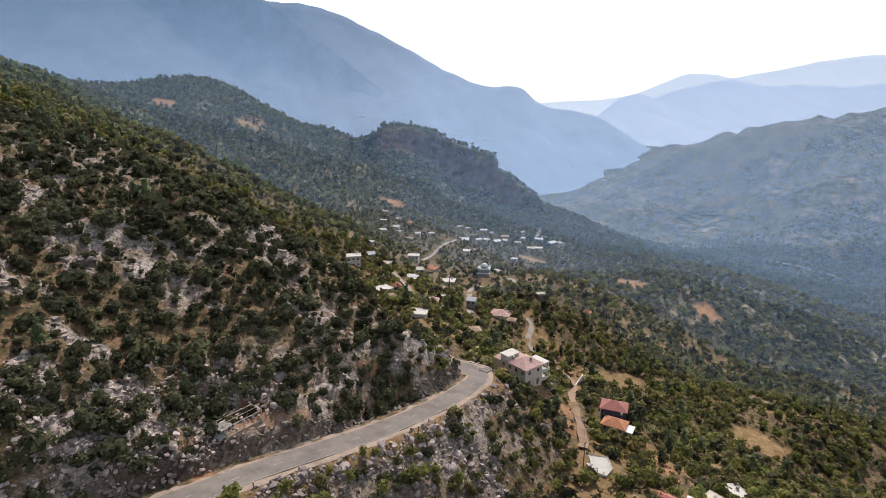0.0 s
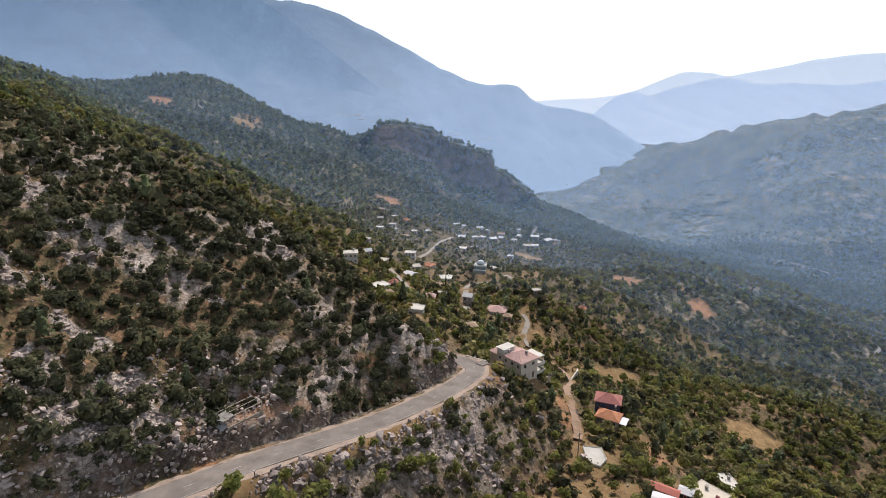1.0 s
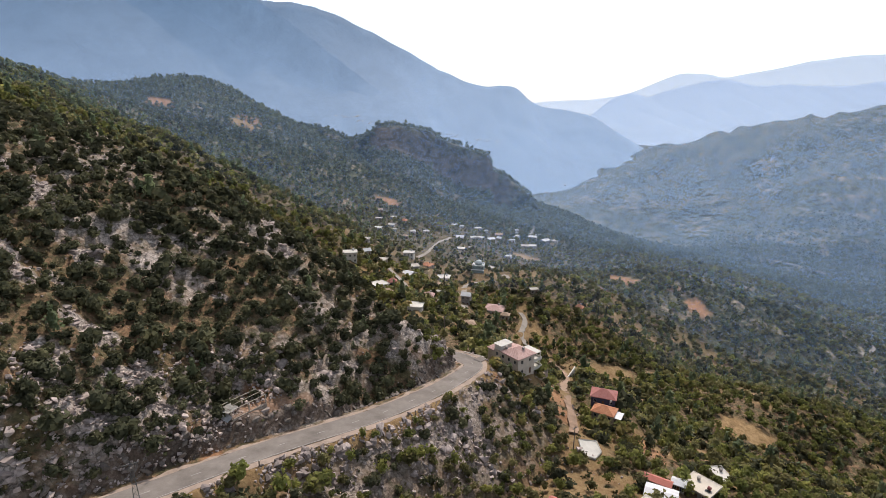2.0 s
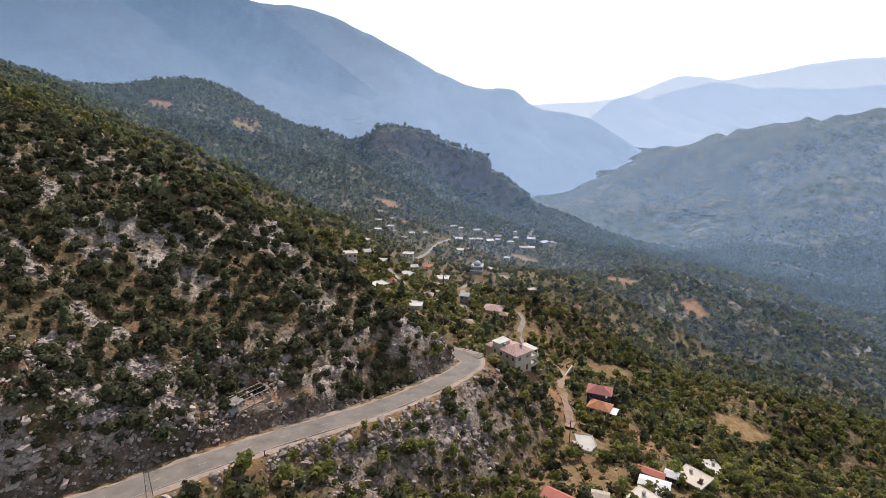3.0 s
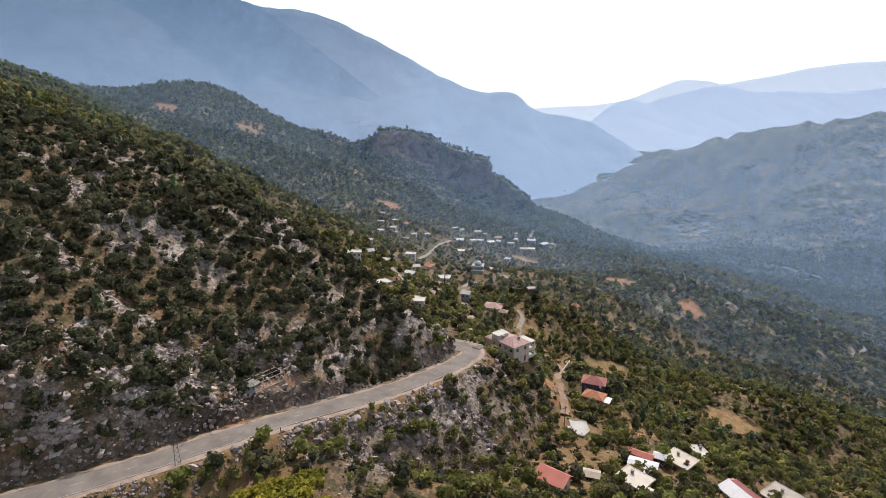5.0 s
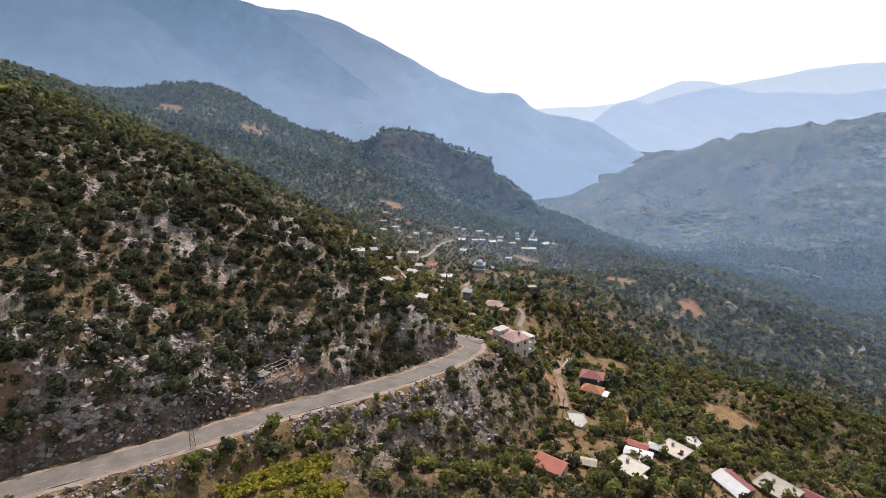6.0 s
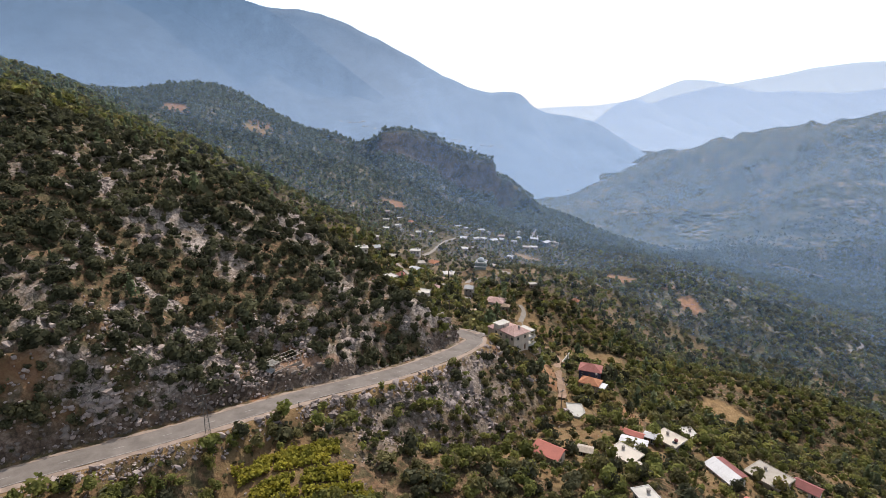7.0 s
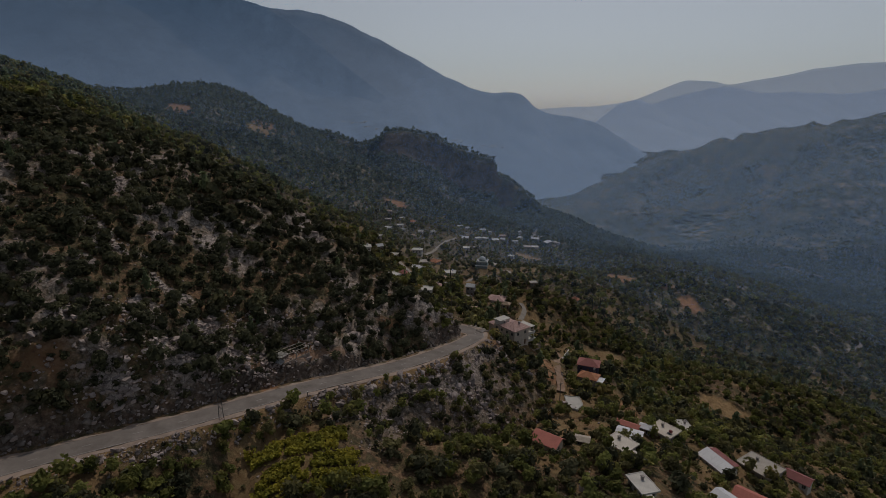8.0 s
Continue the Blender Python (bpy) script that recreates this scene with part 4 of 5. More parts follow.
def red_house():
    ob = thing("house", 53.6, 148.9, 4.9, -22, "blue-walled house under a dull red hipped roof", "house", "houses below the road")
    walls(ob, 10, 7.5, -3, 3.4, BLUE_WALL, 1, (3, 2, 3, 2))
    bm = hip_roof(10, 7.5, .6, 2.0)
    bm.transform(Matrix.Translation((0, 0, 3.404)))
    part("roof", bm, RED_TILE, ob)
    dish = part("satellite_dish", beam((3.4, -4.6, 3.0), (3.2, -4.3, 3.1), .55, .45, 14), SLAB, ob, "white satellite dish")
    part("dish_arm", beam((3.3, -4.4, 3.0), (3.3, -3.7, 2.6), .04), STEEL, dish)
    ob.scale = (.74, .74, .85)
    HOUSES.append((53.6, 148.6, 5))
    ob = thing("house", 52.0, 142.6, 3.3, -32, "low house under a bright orange tiled hip roof", "house", "houses below the road")
    walls(ob, 8.5, 6.5, -3, 3.0, STONE_WALL, 1, (3, 2, 3, 2))
    bm = hip_roof(8.5, 6.5, .6, 1.8)
    bm.transform(Matrix.Translation((0, 0, 3.004)))
    part("roof", bm, ORANGE_TILE, ob)
    bm = gable_roof(2.6, 5.2, .15, .25, .1)
    bm.transform(Matrix.Translation((6.1, -.4, 2.6)))
    part("lean_to_roof", bm, WHITE_METAL, ob, "pale sheet lean-to roof")
    for py in (-2.6, 1.8):
        part("lean_to_post", boxed(7.0, 7.15, py, py + .15, -2.5, 2.5), TIMBER, ob)
    ob.scale = (.76, .76, .85)
    HOUSES.append((52.3, 142.2, 4.4))
    x, y = 40.8, 119
    ob = thing("cistern", x, y, at(x, y) - 1.1, -8, "broad pale concrete cistern with a cut corner", "cistern")
    ring = [(-2.4, -3.4), (.8, -4.6), (3.0, -1.2), (2.3, 3.8), (-2.8, 4.0)]
    bm = bmesh.new()
    lo, hi = [bm.verts.new((px, py, -3)) for px, py in ring], [bm.verts.new((px, py, 1.5)) for px, py in ring]
    bm.faces.new(hi), bm.faces.new(lo[::-1])
    for k in range(5):
        bm.faces.new((lo[k], lo[(k + 1) % 5], hi[(k + 1) % 5], hi[k]))
    part("basin", bm, plain("pale_cistern_concrete", (.50, .48, .44), .95, .2, .4, 5), ob)
    for (ax, ay), (bx, by) in zip(ring, ring[1:] + ring[:1]):
        part("rim", beam((ax * .97, ay * .97, 1.6), (bx * .97, by * .97, 1.6), .16, None, 4), SLAB, ob)
    part("hatch", boxed(-1.6, -.9, -1.6, -.9, 1.504, 1.7), SLAB, ob)
    ob.scale = (.95, .95, 1)
    HOUSES.append((x, y, 5))


red_house()


def big_house():
    """The three-storey house at the bend: hipped rose roof, white stair head, side terrace and stacked balconies on stilts."""
    x, y, z = 24.4, 152.1, 15.3
    ob = thing("house", x, y, z, 38, "three-storey pale house with a rose hipped roof and white balconies", "house")
    walls(ob, 7.4, 10.8, -4, 6.4, CREAM_WALL, 2, (2, 3, 2, 4))
    bm = hip_roof(7.4, 7.4, .5, 2.0, (.6, 0))
    bm.transform(Matrix.Translation((0, -1.7, 6.404)))
    part("roof", bm, PINK_TILE, ob)
    part("stair_head", boxed(-3.6, 1.2, 2.2, 5.3, 6.41, 8.0), WHITE_WALL, ob, "white stair head")
    bm = slab_roof(4.8, 3.1, .25, .2)
    bm.transform(Matrix.Translation((-1.2, 3.75, 8.004)))
    part("stair_roof", bm, SLAB, ob, "white flat slab")
    bm = slab_roof(2.3, 3.1, .2, .2)
    bm.transform(Matrix.Translation((2.4, 3.75, 6.404)))
    part("roof_terrace", bm, PINK_TILE, ob)
    part("annexe", boxed(-3.4, 2.4, 5.42, 8.6, -3, 5.4), CREAM_WALL, ob)
    bm = hip_roof(5.8, 3.2, .3, .9)
    bm.transform(Matrix.Translation((-.5, 7.0, 5.404)))
    part("annexe_roof", bm, PINK_TILE, ob)
    for k, (zz, reach) in enumerate(((.2, 4.2), (3.0, 3.9), (5.8, 3.6))):
        deck = part("balcony", boxed(3.72, 3.7 + reach, -5.2, .6, zz, zz + .2), SLAB, ob, "white balcony slab")
        if k < 2:
            part("parapet", boxed(3.6 + reach, 3.7 + reach, -5.2, .6, zz + .204, zz + .9), SLAB, deck)
            part("parapet", boxed(3.72, 3.59 + reach, -5.2, -5.1, zz + .204, zz + .9), SLAB, deck)
        for py in (-5.0, -2.3, .3):
            part("post", boxed(6.9, 7.1, py, py + .2, zz + .206 if k else -4, (.2, 3.0, 5.8)[k + 1] - .002 if k < 2 else zz + .4), WHITE_WALL, ob)
    part("terrace", boxed(3.8, 9.6, -6.4, 2.0, -3.6, -1.6), STONE_WALL, ob, "stone terrace")
    part("terrace_wall", boxed(9.4, 9.6, -6.4, 2.0, -1.59, -.7), STONE_WALL, ob)
    chimney(ob, .8, -3.2, 7.2, 1.3)
    chimney(ob, -2.2, 1.2, 6.8, 1.3)
    HOUSES.append((x, y, 8))
    ob = thing("parapet_wall", 11.2, 147.6, 22.2, -32, "low pale parapet round the outside of the bend", "wall")
    part("wall", boxed(-3.6, 3.6, -.16, .16, -2, .5), STONE_WALL, ob)
    part("coping", boxed(-3.7, 3.7, -.2, .2, .502, .58), TAN_SLAB, ob)
    ob = thing("garden_wall", 63.5, 226, at(63.5, 226) - .2, 60, "white plastered garden wall", "wall")
    part("wall", boxed(-7, 7, -.2, .2, -1, 1.9), WHITE_WALL, ob)
    part("coping", boxed(-7.1, 7.1, -.26, .26, 1.902, 2.02), SLAB, ob)


big_house()


def mosque():
    x, y = 29.5, 366
    z = at(x, y)
    ob = thing("mosque", x, y, z - 1, -12, "small green-grey village mosque with a pale dome", "mosque")
    ob.scale = (.68, .68, .70)
    walls(ob, 12, 12, -3, 7, MOSQUE_WALL, 2, (4, 4, 4, 4))
    bm = slab_roof(12, 12, .4, .4, .3)
    bm.transform(Matrix.Translation((0, 0, 7.004)))
    part("roof", bm, SLAB, ob)
    part("drum", beam((0, 0, 7.4), (0, 0, 9.2), 3.8, 3.8, 16), MOSQUE_WALL, ob)
    for sx in (-1, 1):
        for sy in (-1, 1):
            bm = bmesh.new()
            bmesh.ops.create_uvsphere(bm, u_segments=12, v_segments=8, radius=1.3)
            bm.transform(pose(sx * 4.6, sy * 4.6, 7.5))
            part("corner_dome", bm, DOME_METAL, ob)
    bm = bmesh.new()
    bmesh.ops.create_uvsphere(bm, u_segments=24, v_segments=14, radius=3.7)
    bm.transform(pose(0, 0, 9.1) @ Matrix.Diagonal((1, 1, .85, 1)))
    for f in bm.faces:
        f.smooth = True
    dome = part("dome", bm, DOME_METAL, ob, "pale metal dome")
    part("finial", beam((0, 0, 12.6), (0, 0, 14.2), .12, .03), STEEL, dome)
    porch = part("porch", boxed(-6.5, 6.5, -9, -6.02, -3, 3.4), MOSQUE_WALL, ob)
    part("porch_roof", boxed(-6.9, 6.9, -9.4, -6.03, 3.404, 3.7), SLAB, porch)
    HOUSES.append((x, y, 5.5))


mosque()


def frame_hut():
    """The roofless shed above the road: four thin walls, a timber rim and a slumped white sheet."""
    x, y = -41, 94.8
    z = at(x, y)
    ob = thing("roofless_shed", x, y, z, 52, "roofless shed frame with a slumped white sheet", "shed")
    for a, b in (((-4, -1.8), (4, -1.8)), ((-4, 1.8), (4, 1.8)), ((4, -1.8), (4, 1.8)), ((-4, -1.8), (-4, 1.8))):
        part("rail", beam((*a, 2.0), (*b, 2.0), .1, None, 4), TIMBER, ob)
    for px in (-4, 0, 4):
        for py in (-1.8, 1.8):
            part("post", boxed(px - .09, px + .09, py - .09, py + .09, -1.5, 2.1), TIMBER, ob)
    part("rafter", beam((-3.6, 0, 2.0), (4, .1, 2.0), .07, None, 4), TIMBER, ob)
    part("back_wall", boxed(-4, 4, 1.9, 2.1, -1, .7), STONE_WALL, ob)
    part("front_wall", boxed(-4, 4, -2.1, -1.9, -1.5, .1), STONE_WALL, ob)
    bm = bmesh.new()
    n = 9
    v = [[bm.verts.new((-5.0 + 2.3 * i / (n - 1) + .25 * math.sin(j * .9), -2.3 + 3.0 * j / (n - 1), 2.0 + .3 * i / (n - 1) - .25 * math.sin(j * .4) * (1 - i / (n - 1)) + .06 * math.sin(j * 1.9 + i * 1.2))) for j in range(n)] for i in range(n)]
    for i in range(n - 1):
        for j in range(n - 1):
            bm.faces.new((v[i][j], v[i + 1][j], v[i + 1][j + 1], v[i][j + 1]))
    bmesh.ops.solidify(bm, geom=bm.faces[:], thickness=.05)
    part("sheet", bm, SLAB, ob, "crumpled white roofing sheet")
    bm = bmesh.new()
    v = [bm.verts.new(p) for p in ((-5.6, -2.9, .5), (-4.3, -2.7, 1.0), (-4.2, .2, 1.1), (-5.7, .1, .6))]
    bm.faces.new(v)
    bmesh.ops.solidify(bm, geom=bm.faces[:], thickness=.05)
    part("lower_sheet", bm, GREY_METAL, ob, "dull fallen roofing sheet")
    HOUSES.append((x, y, 4.5))
    HOUSES.append((x - 4.6, y - 4.2, 2.6))
    HOUSES.append((x - 1.5, y - 5.0, 2.0))


frame_hut()


# ---- poles and wires ----
def pole(x, y, tall, label, group="power poles", arms=True):
    ob = thing("power_pole", x, y, at(x, y), 40, label, "pole", group)
    part("shaft", beam((0, 0, -.5), (0, 0, tall), .16, .10, 8), POLE_WOOD, ob)
    if arms:
        arm = part("crossarm", boxed(-.9, .9, -.07, .07, tall - .6, tall - .45), STEEL, ob)
        for px in (-.8, 0, .8):
            part("insulator", beam((px, 0, tall - .449), (px, 0, tall - .2), .06, .04), SLAB, arm)
    return Vector((x, y, at(x, y) + tall - .3))


def lattice_mast(x, y, tall):
    ob = thing("lattice_mast", x, y, at(x, y), 30, "grey steel lattice power mast beside the road", "mast", "power poles")
    for sx in (-1, 1):
        for sy in (-1, 1):
            part("leg", beam((sx * .5, sy * .5, -.5), (sx * .16, sy * .16, tall), .05, .04, 4), STEEL, ob)
    for k in range(9):
        f, g = k / 9, (k + 1) / 9
        a, b = .5 - .34 * f, .5 - .34 * g
        for sx, sy, tx, ty in ((-1, -1, 1, -1), (1, 1, -1, 1), (1, -1, 1, 1), (-1, 1, -1, -1)):
            part("brace", beam((sx * a, sy * a, tall * f), (tx * b, ty * b, tall * g), .025, None, 4), STEEL, ob)
    part("crossarm", boxed(-1.2, 1.2, -.06, .06, tall - .5, tall - .38), STEEL, ob)
    return Vector((x, y, at(x, y) + tall - .4))


def wire(a, b, sag):
    """A cable that hangs from a to b."""
    bm = bmesh.new()
    pts = [a.lerp(b, k / 14) - Vector((0, 0, sag * 4 * (k / 14) * (1 - k / 14))) for k in range(15)]
    side = (b - a).cross(Vector((0, 0, 1))).normalized() * .022
    rings = [[bm.verts.new(p + side), bm.verts.new(p - side), bm.verts.new(p + Vector((0, 0, .035)))] for p in pts]
    for p, q in zip(rings[:-1], rings[1:]):
        for k in range(3):
            bm.faces.new((p[k], p[(k + 1) % 3], q[(k + 1) % 3], q[k]))
    tagged(part("power_cable", bm, CABLE), "thin black overhead power cable", "cable", "power cables")


mast = lattice_mast(-49.2, 68.0, 9)
p_b = pole(2, 162, 8.5, "weathered wooden power pole behind the bluff")
p_c = pole(57, 196, 9, "tall weathered wooden power pole beside the drive")
p_d = pole(36, 118, 8, "weathered wooden power pole among olives")
for a, b in ((mast, p_b), (p_b, p_c), (p_c, p_d)):
    wire(a, b, 1.4)
for k, (x, y) in enumerate(((-34, 81.5), (-5.5, 106), (2.2, 116))):
    ob = thing("marker_post", x, y, at(x, y), 0, "short dark roadside marker post", "post", "marker posts")
    part("stake", boxed(-.1, .1, -.07, .07, -.3, 1.15), POLE_WOOD, ob)
    part("cap", boxed(-.11, .11, -.08, .08, 1.152, 1.32), SLAB, ob)


# ---- plants ----
SHAPES = {  # crown: half height, lift of the middle, lobes, spread of lobes
    "shrub": (.95, .7, 7, .42), "round": (.95, 1.1, 8, .46), "pine": (1.45, 1.5, 9, .35), "poplar": (3.2, 3.3, 10, .12), "umbrella": (.55, 1.75, 7, .65)}


def crown_cards(kind, cards, size, seed):
    """Leaf clumps of a crown of radius 1: small tilted blades on uneven lobes. Returns corners as (cards, 4, 3)."""
    g = np.random.default_rng(seed)
    tall, lift, lobes, spread = SHAPES[kind]
    c = g.normal(size=(lobes, 3))
    c /= np.linalg.norm(c, axis=1)[:, None]
    c *= spread * g.uniform(.5, 1.15, (lobes, 1))
    r = g.uniform(.38, .62, lobes)
    if kind == "pine":
        c[:, 2] = np.linspace(-.75, .72, lobes)
        r = np.linspace(.62, .2, lobes) * g.uniform(.85, 1.2, lobes)
        c[:, :2] *= np.linspace(1, .15, lobes)[:, None]
    if kind == "poplar":
        c[:, 2] = np.linspace(-.85, .85, lobes)
        r = np.full(lobes, .3) * np.linspace(1.1, .6, lobes)
    pick = g.choice(lobes, cards, p=r ** 2 / (r ** 2).sum())
    way = g.normal(size=(cards, 3))
    way[:, 2] = np.where(way[:, 2] < -.4, -way[:, 2], way[:, 2])
    way /= np.linalg.norm(way, axis=1)[:, None]
    p = c[pick] + way * (r[pick] * g.uniform(.72, 1.08, cards))[:, None]
    n = way + g.normal(size=(cards, 3)) * .55
    n /= np.linalg.norm(n, axis=1)[:, None]
    a = np.cross(n, g.normal(size=(cards, 3)))
    a /= np.linalg.norm(a, axis=1)[:, None]
    b = np.cross(n, a)
    s = size * g.uniform(.6, 1.25, (cards, 1))
    squash = np.array([1, 1, tall])
    p = p * squash + np.array([0, 0, lift])
    corners = [p + a * s * g.uniform(.6, 1, (cards, 1)) * u + b * s * g.uniform(.6, 1, (cards, 1)) * v * .75 for u, v in ((-1, -.6), (1, -1), (.7, 1), (-.8, .8))]
    out = np.stack(corners, 1)
    out[..., 2] = np.maximum(out[..., 2], .02)
    return out


def crown_core(kind, seed):
    """The dark inside of a crown, which closes it to the light: a lumpy eight-sided body of quads."""
    g = np.random.default_rng(seed)
    tall, lift = SHAPES[kind][:2]
    quads = []
    rings = [(-.62, .38), (-.2, .62), (.25, .55), (.62, .25)]
    if kind == "pine":
        rings = [(-.8, .5), (-.3, .5), (.2, .32), (.75, .1)]
    if kind == "poplar":
        rings = [(-.9, .14), (-.3, .24), (.3, .2), (.9, .07)]
    wob = g.uniform(.8, 1.15, (4, 6))
    pts = np.array([[(r * wob[k, j] * math.cos(j * math.pi / 3 + k * .4), r * wob[k, j] * math.sin(j * math.pi / 3 + k * .4), z * tall + lift) for j in range(6)] for k, (z, r) in enumerate(rings)])
    for k in range(3):
        for j in range(6):
            quads.append((pts[k, j], pts[k, (j + 1) % 6], pts[k + 1, (j + 1) % 6], pts[k + 1, j]))
    for j in (0, 2):
        quads.append((pts[3, j], pts[3, j + 1], pts[3, (j + 2) % 6], pts[3, (j + 3) % 6]))
    return np.array(quads)


def crown_template(kind, cards, size, seed, core=True):
    q = crown_cards(kind, cards, size, seed)
    if not core:
        return q
    lift = np.array([0, 0, SHAPES[kind][1]])
    return np.concatenate([q, (crown_core(kind, seed + 50) - lift) * .74 + lift])


def thicket(name, spots, radii, templates, mat, label, category, seed):
    """Many plants that nobody could count, joined into one mesh."""
    g = np.random.default_rng(seed)
    spots, radii = np.asarray(spots), np.asarray(radii)
    if not len(spots):
        return None
    z = height(spots[:, 0], spots[:, 1])
    blocks, tints = [], []
    which = g.integers(0, len(templates), len(spots))
    for k, tpl in enumerate(templates):
        rows = np.flatnonzero(which == k)
        if not len(rows):
            continue
        flat = tpl.reshape(-1, 3)
        ang = g.uniform(0, 2 * math.pi, len(rows))
        c, s = np.cos(ang)[:, None], np.sin(ang)[:, None]
        r = radii[rows][:, None]
        wide, tall = r * g.uniform(.85, 1.2, (len(rows), 1)), r * g.uniform(.8, 1.2, (len(rows), 1))
        x = (flat[None, :, 0] * c - flat[None, :, 1] * s) * wide + spots[rows, 0][:, None]
        y = (flat[None, :, 0] * s + flat[None, :, 1] * c) * r + spots[rows, 1][:, None]
        zz = flat[None, :, 2] * tall + (z[rows] - .25 * radii[rows] ** .5)[:, None]
        blocks.append(np.stack([x, y, zz], -1).reshape(-1, 3))
        tints.append(np.repeat(g.uniform(0, 1, len(rows)), len(flat)))
    v = np.concatenate(blocks)
    me = mesh_of(name, v, np.arange(len(v)).reshape(-1, 4), mat)
    set_float(me, "tint", np.concatenate(tints))
    return tagged(new(name, me), label, category, kind="stuff")


def kept_clear(x, y, margin=1.0):
    """Where nothing grows: roads, tracks, houses, and open fields."""
    d, _, s = along(ROAD_LINE, x, y)
    ok = np.where(d < 0, -d > 5.2 + margin * .3, d > 5.6 + margin * .5)
    for name, line in TRACK_LINES.items():
        if name != "river_road":
            ok &= np.abs(along(line[::3], x, y)[0]) > TRACKS[name][0] / 2 + margin * (.7 if line[0][1] < 230 or line[0][0] > 200 else 1.8)
    for hx, hy, hr in HOUSES:
        ok &= np.hypot(x - hx, y - hy) > hr + margin * .5
        # open to the view on the side from which the house is seen
        ok &= ~((np.abs((x - hx) - (y - hy) * (hx / (hy + 15))) < hr * .8) & (y < hy) & (y > hy - np.where(hy > 430, hr + 4, hr + 6)) & (hy > 170))
    for px, py, rx, ry, st in STRAW + [q for q in SOIL if q[1] > 200]:
        if st >= .65:
            ok &= np.hypot((x - px) / rx, (y - py) / ry) > .9
    return ok


def scatter(x0, x1, y0, y1, step, seed):
    g = np.random.default_rng(seed)
    gx, gy = np.meshgrid(np.arange(x0, x1, step), np.arange(y0, y1, step))
    p = np.stack([gx.ravel(), gy.ravel()], 1) + g.uniform(-.5, .5, (gx.size, 2)) * step * 2.2
    return p, g


def in_sight(p, spare=1.0):
    """Near enough to the fan of land over which the flight looks out."""
    return np.abs(p[:, 0]) < .93 * (p[:, 1] + 60) * spare + 12


# -- zone one: from the viewer to beyond the bend --
p, g = scatter(-270, 300, 30, 330, 2.4, 21)
p = p[in_sight(p)]
d, _, s = along(ROAD_LINE, p[:, 0], p[:, 1])
patch = fbm(p[:, 0], p[:, 1], 26, 4, 41)
low = (1 - smooth(12, 48, d)) * smooth(-32, -52, p[:, 0])
hill = (d > 4) & (p[:, 0] < -5) & (s < run[-1] - 2) & (p[:, 1] < 250 - .3 * p[:, 0])
clump = fbm(p[:, 0], p[:, 1], 13, 3, 77)
dens = np.where(hill, 1.12 + .02 * low - 2.2 * np.clip(patch - .54, 0, .3) + 1.3 * (clump - .5) - .5 * outcrop(p[:, 0], p[:, 1]) + .2 * low, .56 + 1.5 * (clump - .5))
scree = smooth(-30, -24, d) * smooth(-5, -8, d) * smooth(200, 215, s) * (1 - smooth(268, 280, s))
house_wood = ((p[:, 0] > 12) & (p[:, 0] < 34) & (p[:, 1] > 121 + .45 * np.maximum(p[:, 0] - 19, 0)) & (p[:, 1] < 149) & (d < -6))
dens = dens + (.02 + .32 * smooth(-12, -20, d)) * scree + .45 * house_wood + 1.0 * ((p[:, 0] < -30) & (p[:, 1] < 74) & (d < -4)) + .30 * ((p[:, 0] >= -34) & (p[:, 0] < 48) & (p[:, 1] < 98) & (d < -9))
soil_here = blots(SOIL, p[:, 0], p[:, 1], 61) + .6 * blots(STRAW, p[:, 0], p[:, 1], 51)
dens = dens - .7 * soil_here
vine_area = (np.abs((p[:, 0] + 31) * .93 + (p[:, 1] - 64) * .37) < 14) & (np.abs(-(p[:, 0] + 31) * .37 + (p[:, 1] - 64) * .93 + 2.2) < 8.5)
take = (g.random(len(p)) < dens) & kept_clear(p[:, 0], p[:, 1], 1.2) & ~vine_area
p, hill, scree, d, low, house_wood = p[take], hill[take], scree[take], d[take], low[take], house_wood[take]
roll = g.random(len(p))
rad = np.where(hill, g.lognormal(.40, .38, len(p)), g.lognormal(.66, .32, len(p)))
rad = np.clip(np.where(scree[:len(rad)] > .3, rad * .75, rad), .5, 3.6)
rad = np.where(hill & (low < .5), rad, np.where(hill, rad * .95, rad))
kind = np.where(hill, np.where(roll < .985, 0, 3), np.where(roll < .26, 0, np.where(roll < .54, 1, np.where(roll < .94, 2, 3))))
upper = hill & (p[:, 1] > 185) & (g.random(len(p)) < smooth(185, 260, p[:, 1]))
kind = np.where(upper, 3, kind)
rad = np.where(hill & (p[:, 1] > 178), rad * .72, rad)
kind = np.where(house_wood & (roll < .75), 0, kind)
rad = np.where(house_wood, np.clip(rad * 1.1, 1.6, 3.0), rad)
kind = np.where((kind == 3) & (d < 0) & (p[:, 1] < 140), 1, kind)
bank_green = (p[:, 0] < -30) & (p[:, 1] < 70) & (d < -4)
kind = np.where(bank_green & (roll > .3), 2, kind)
rad = np.where(bank_green, np.where((d > -7.5) & (p[:, 0] < -48), .8, np.clip(rad * .95, 1.2, 3)), rad)
rad = np.where(d < 0, np.minimum(rad, np.maximum(.6, (-d - 2.8) * .9)), rad)

# the trees and shrubs nearest to the flight stand as things of their own
stretch = (p[:, 1] < 112) & (p[:, 0] > -58) & (p[:, 0] < 80) & (d < 0)
order = np.flatnonzero(stretch)
order = order[np.argsort(p[order, 1])][:300]
alone = np.zeros(len(p), bool)
alone[order] = True

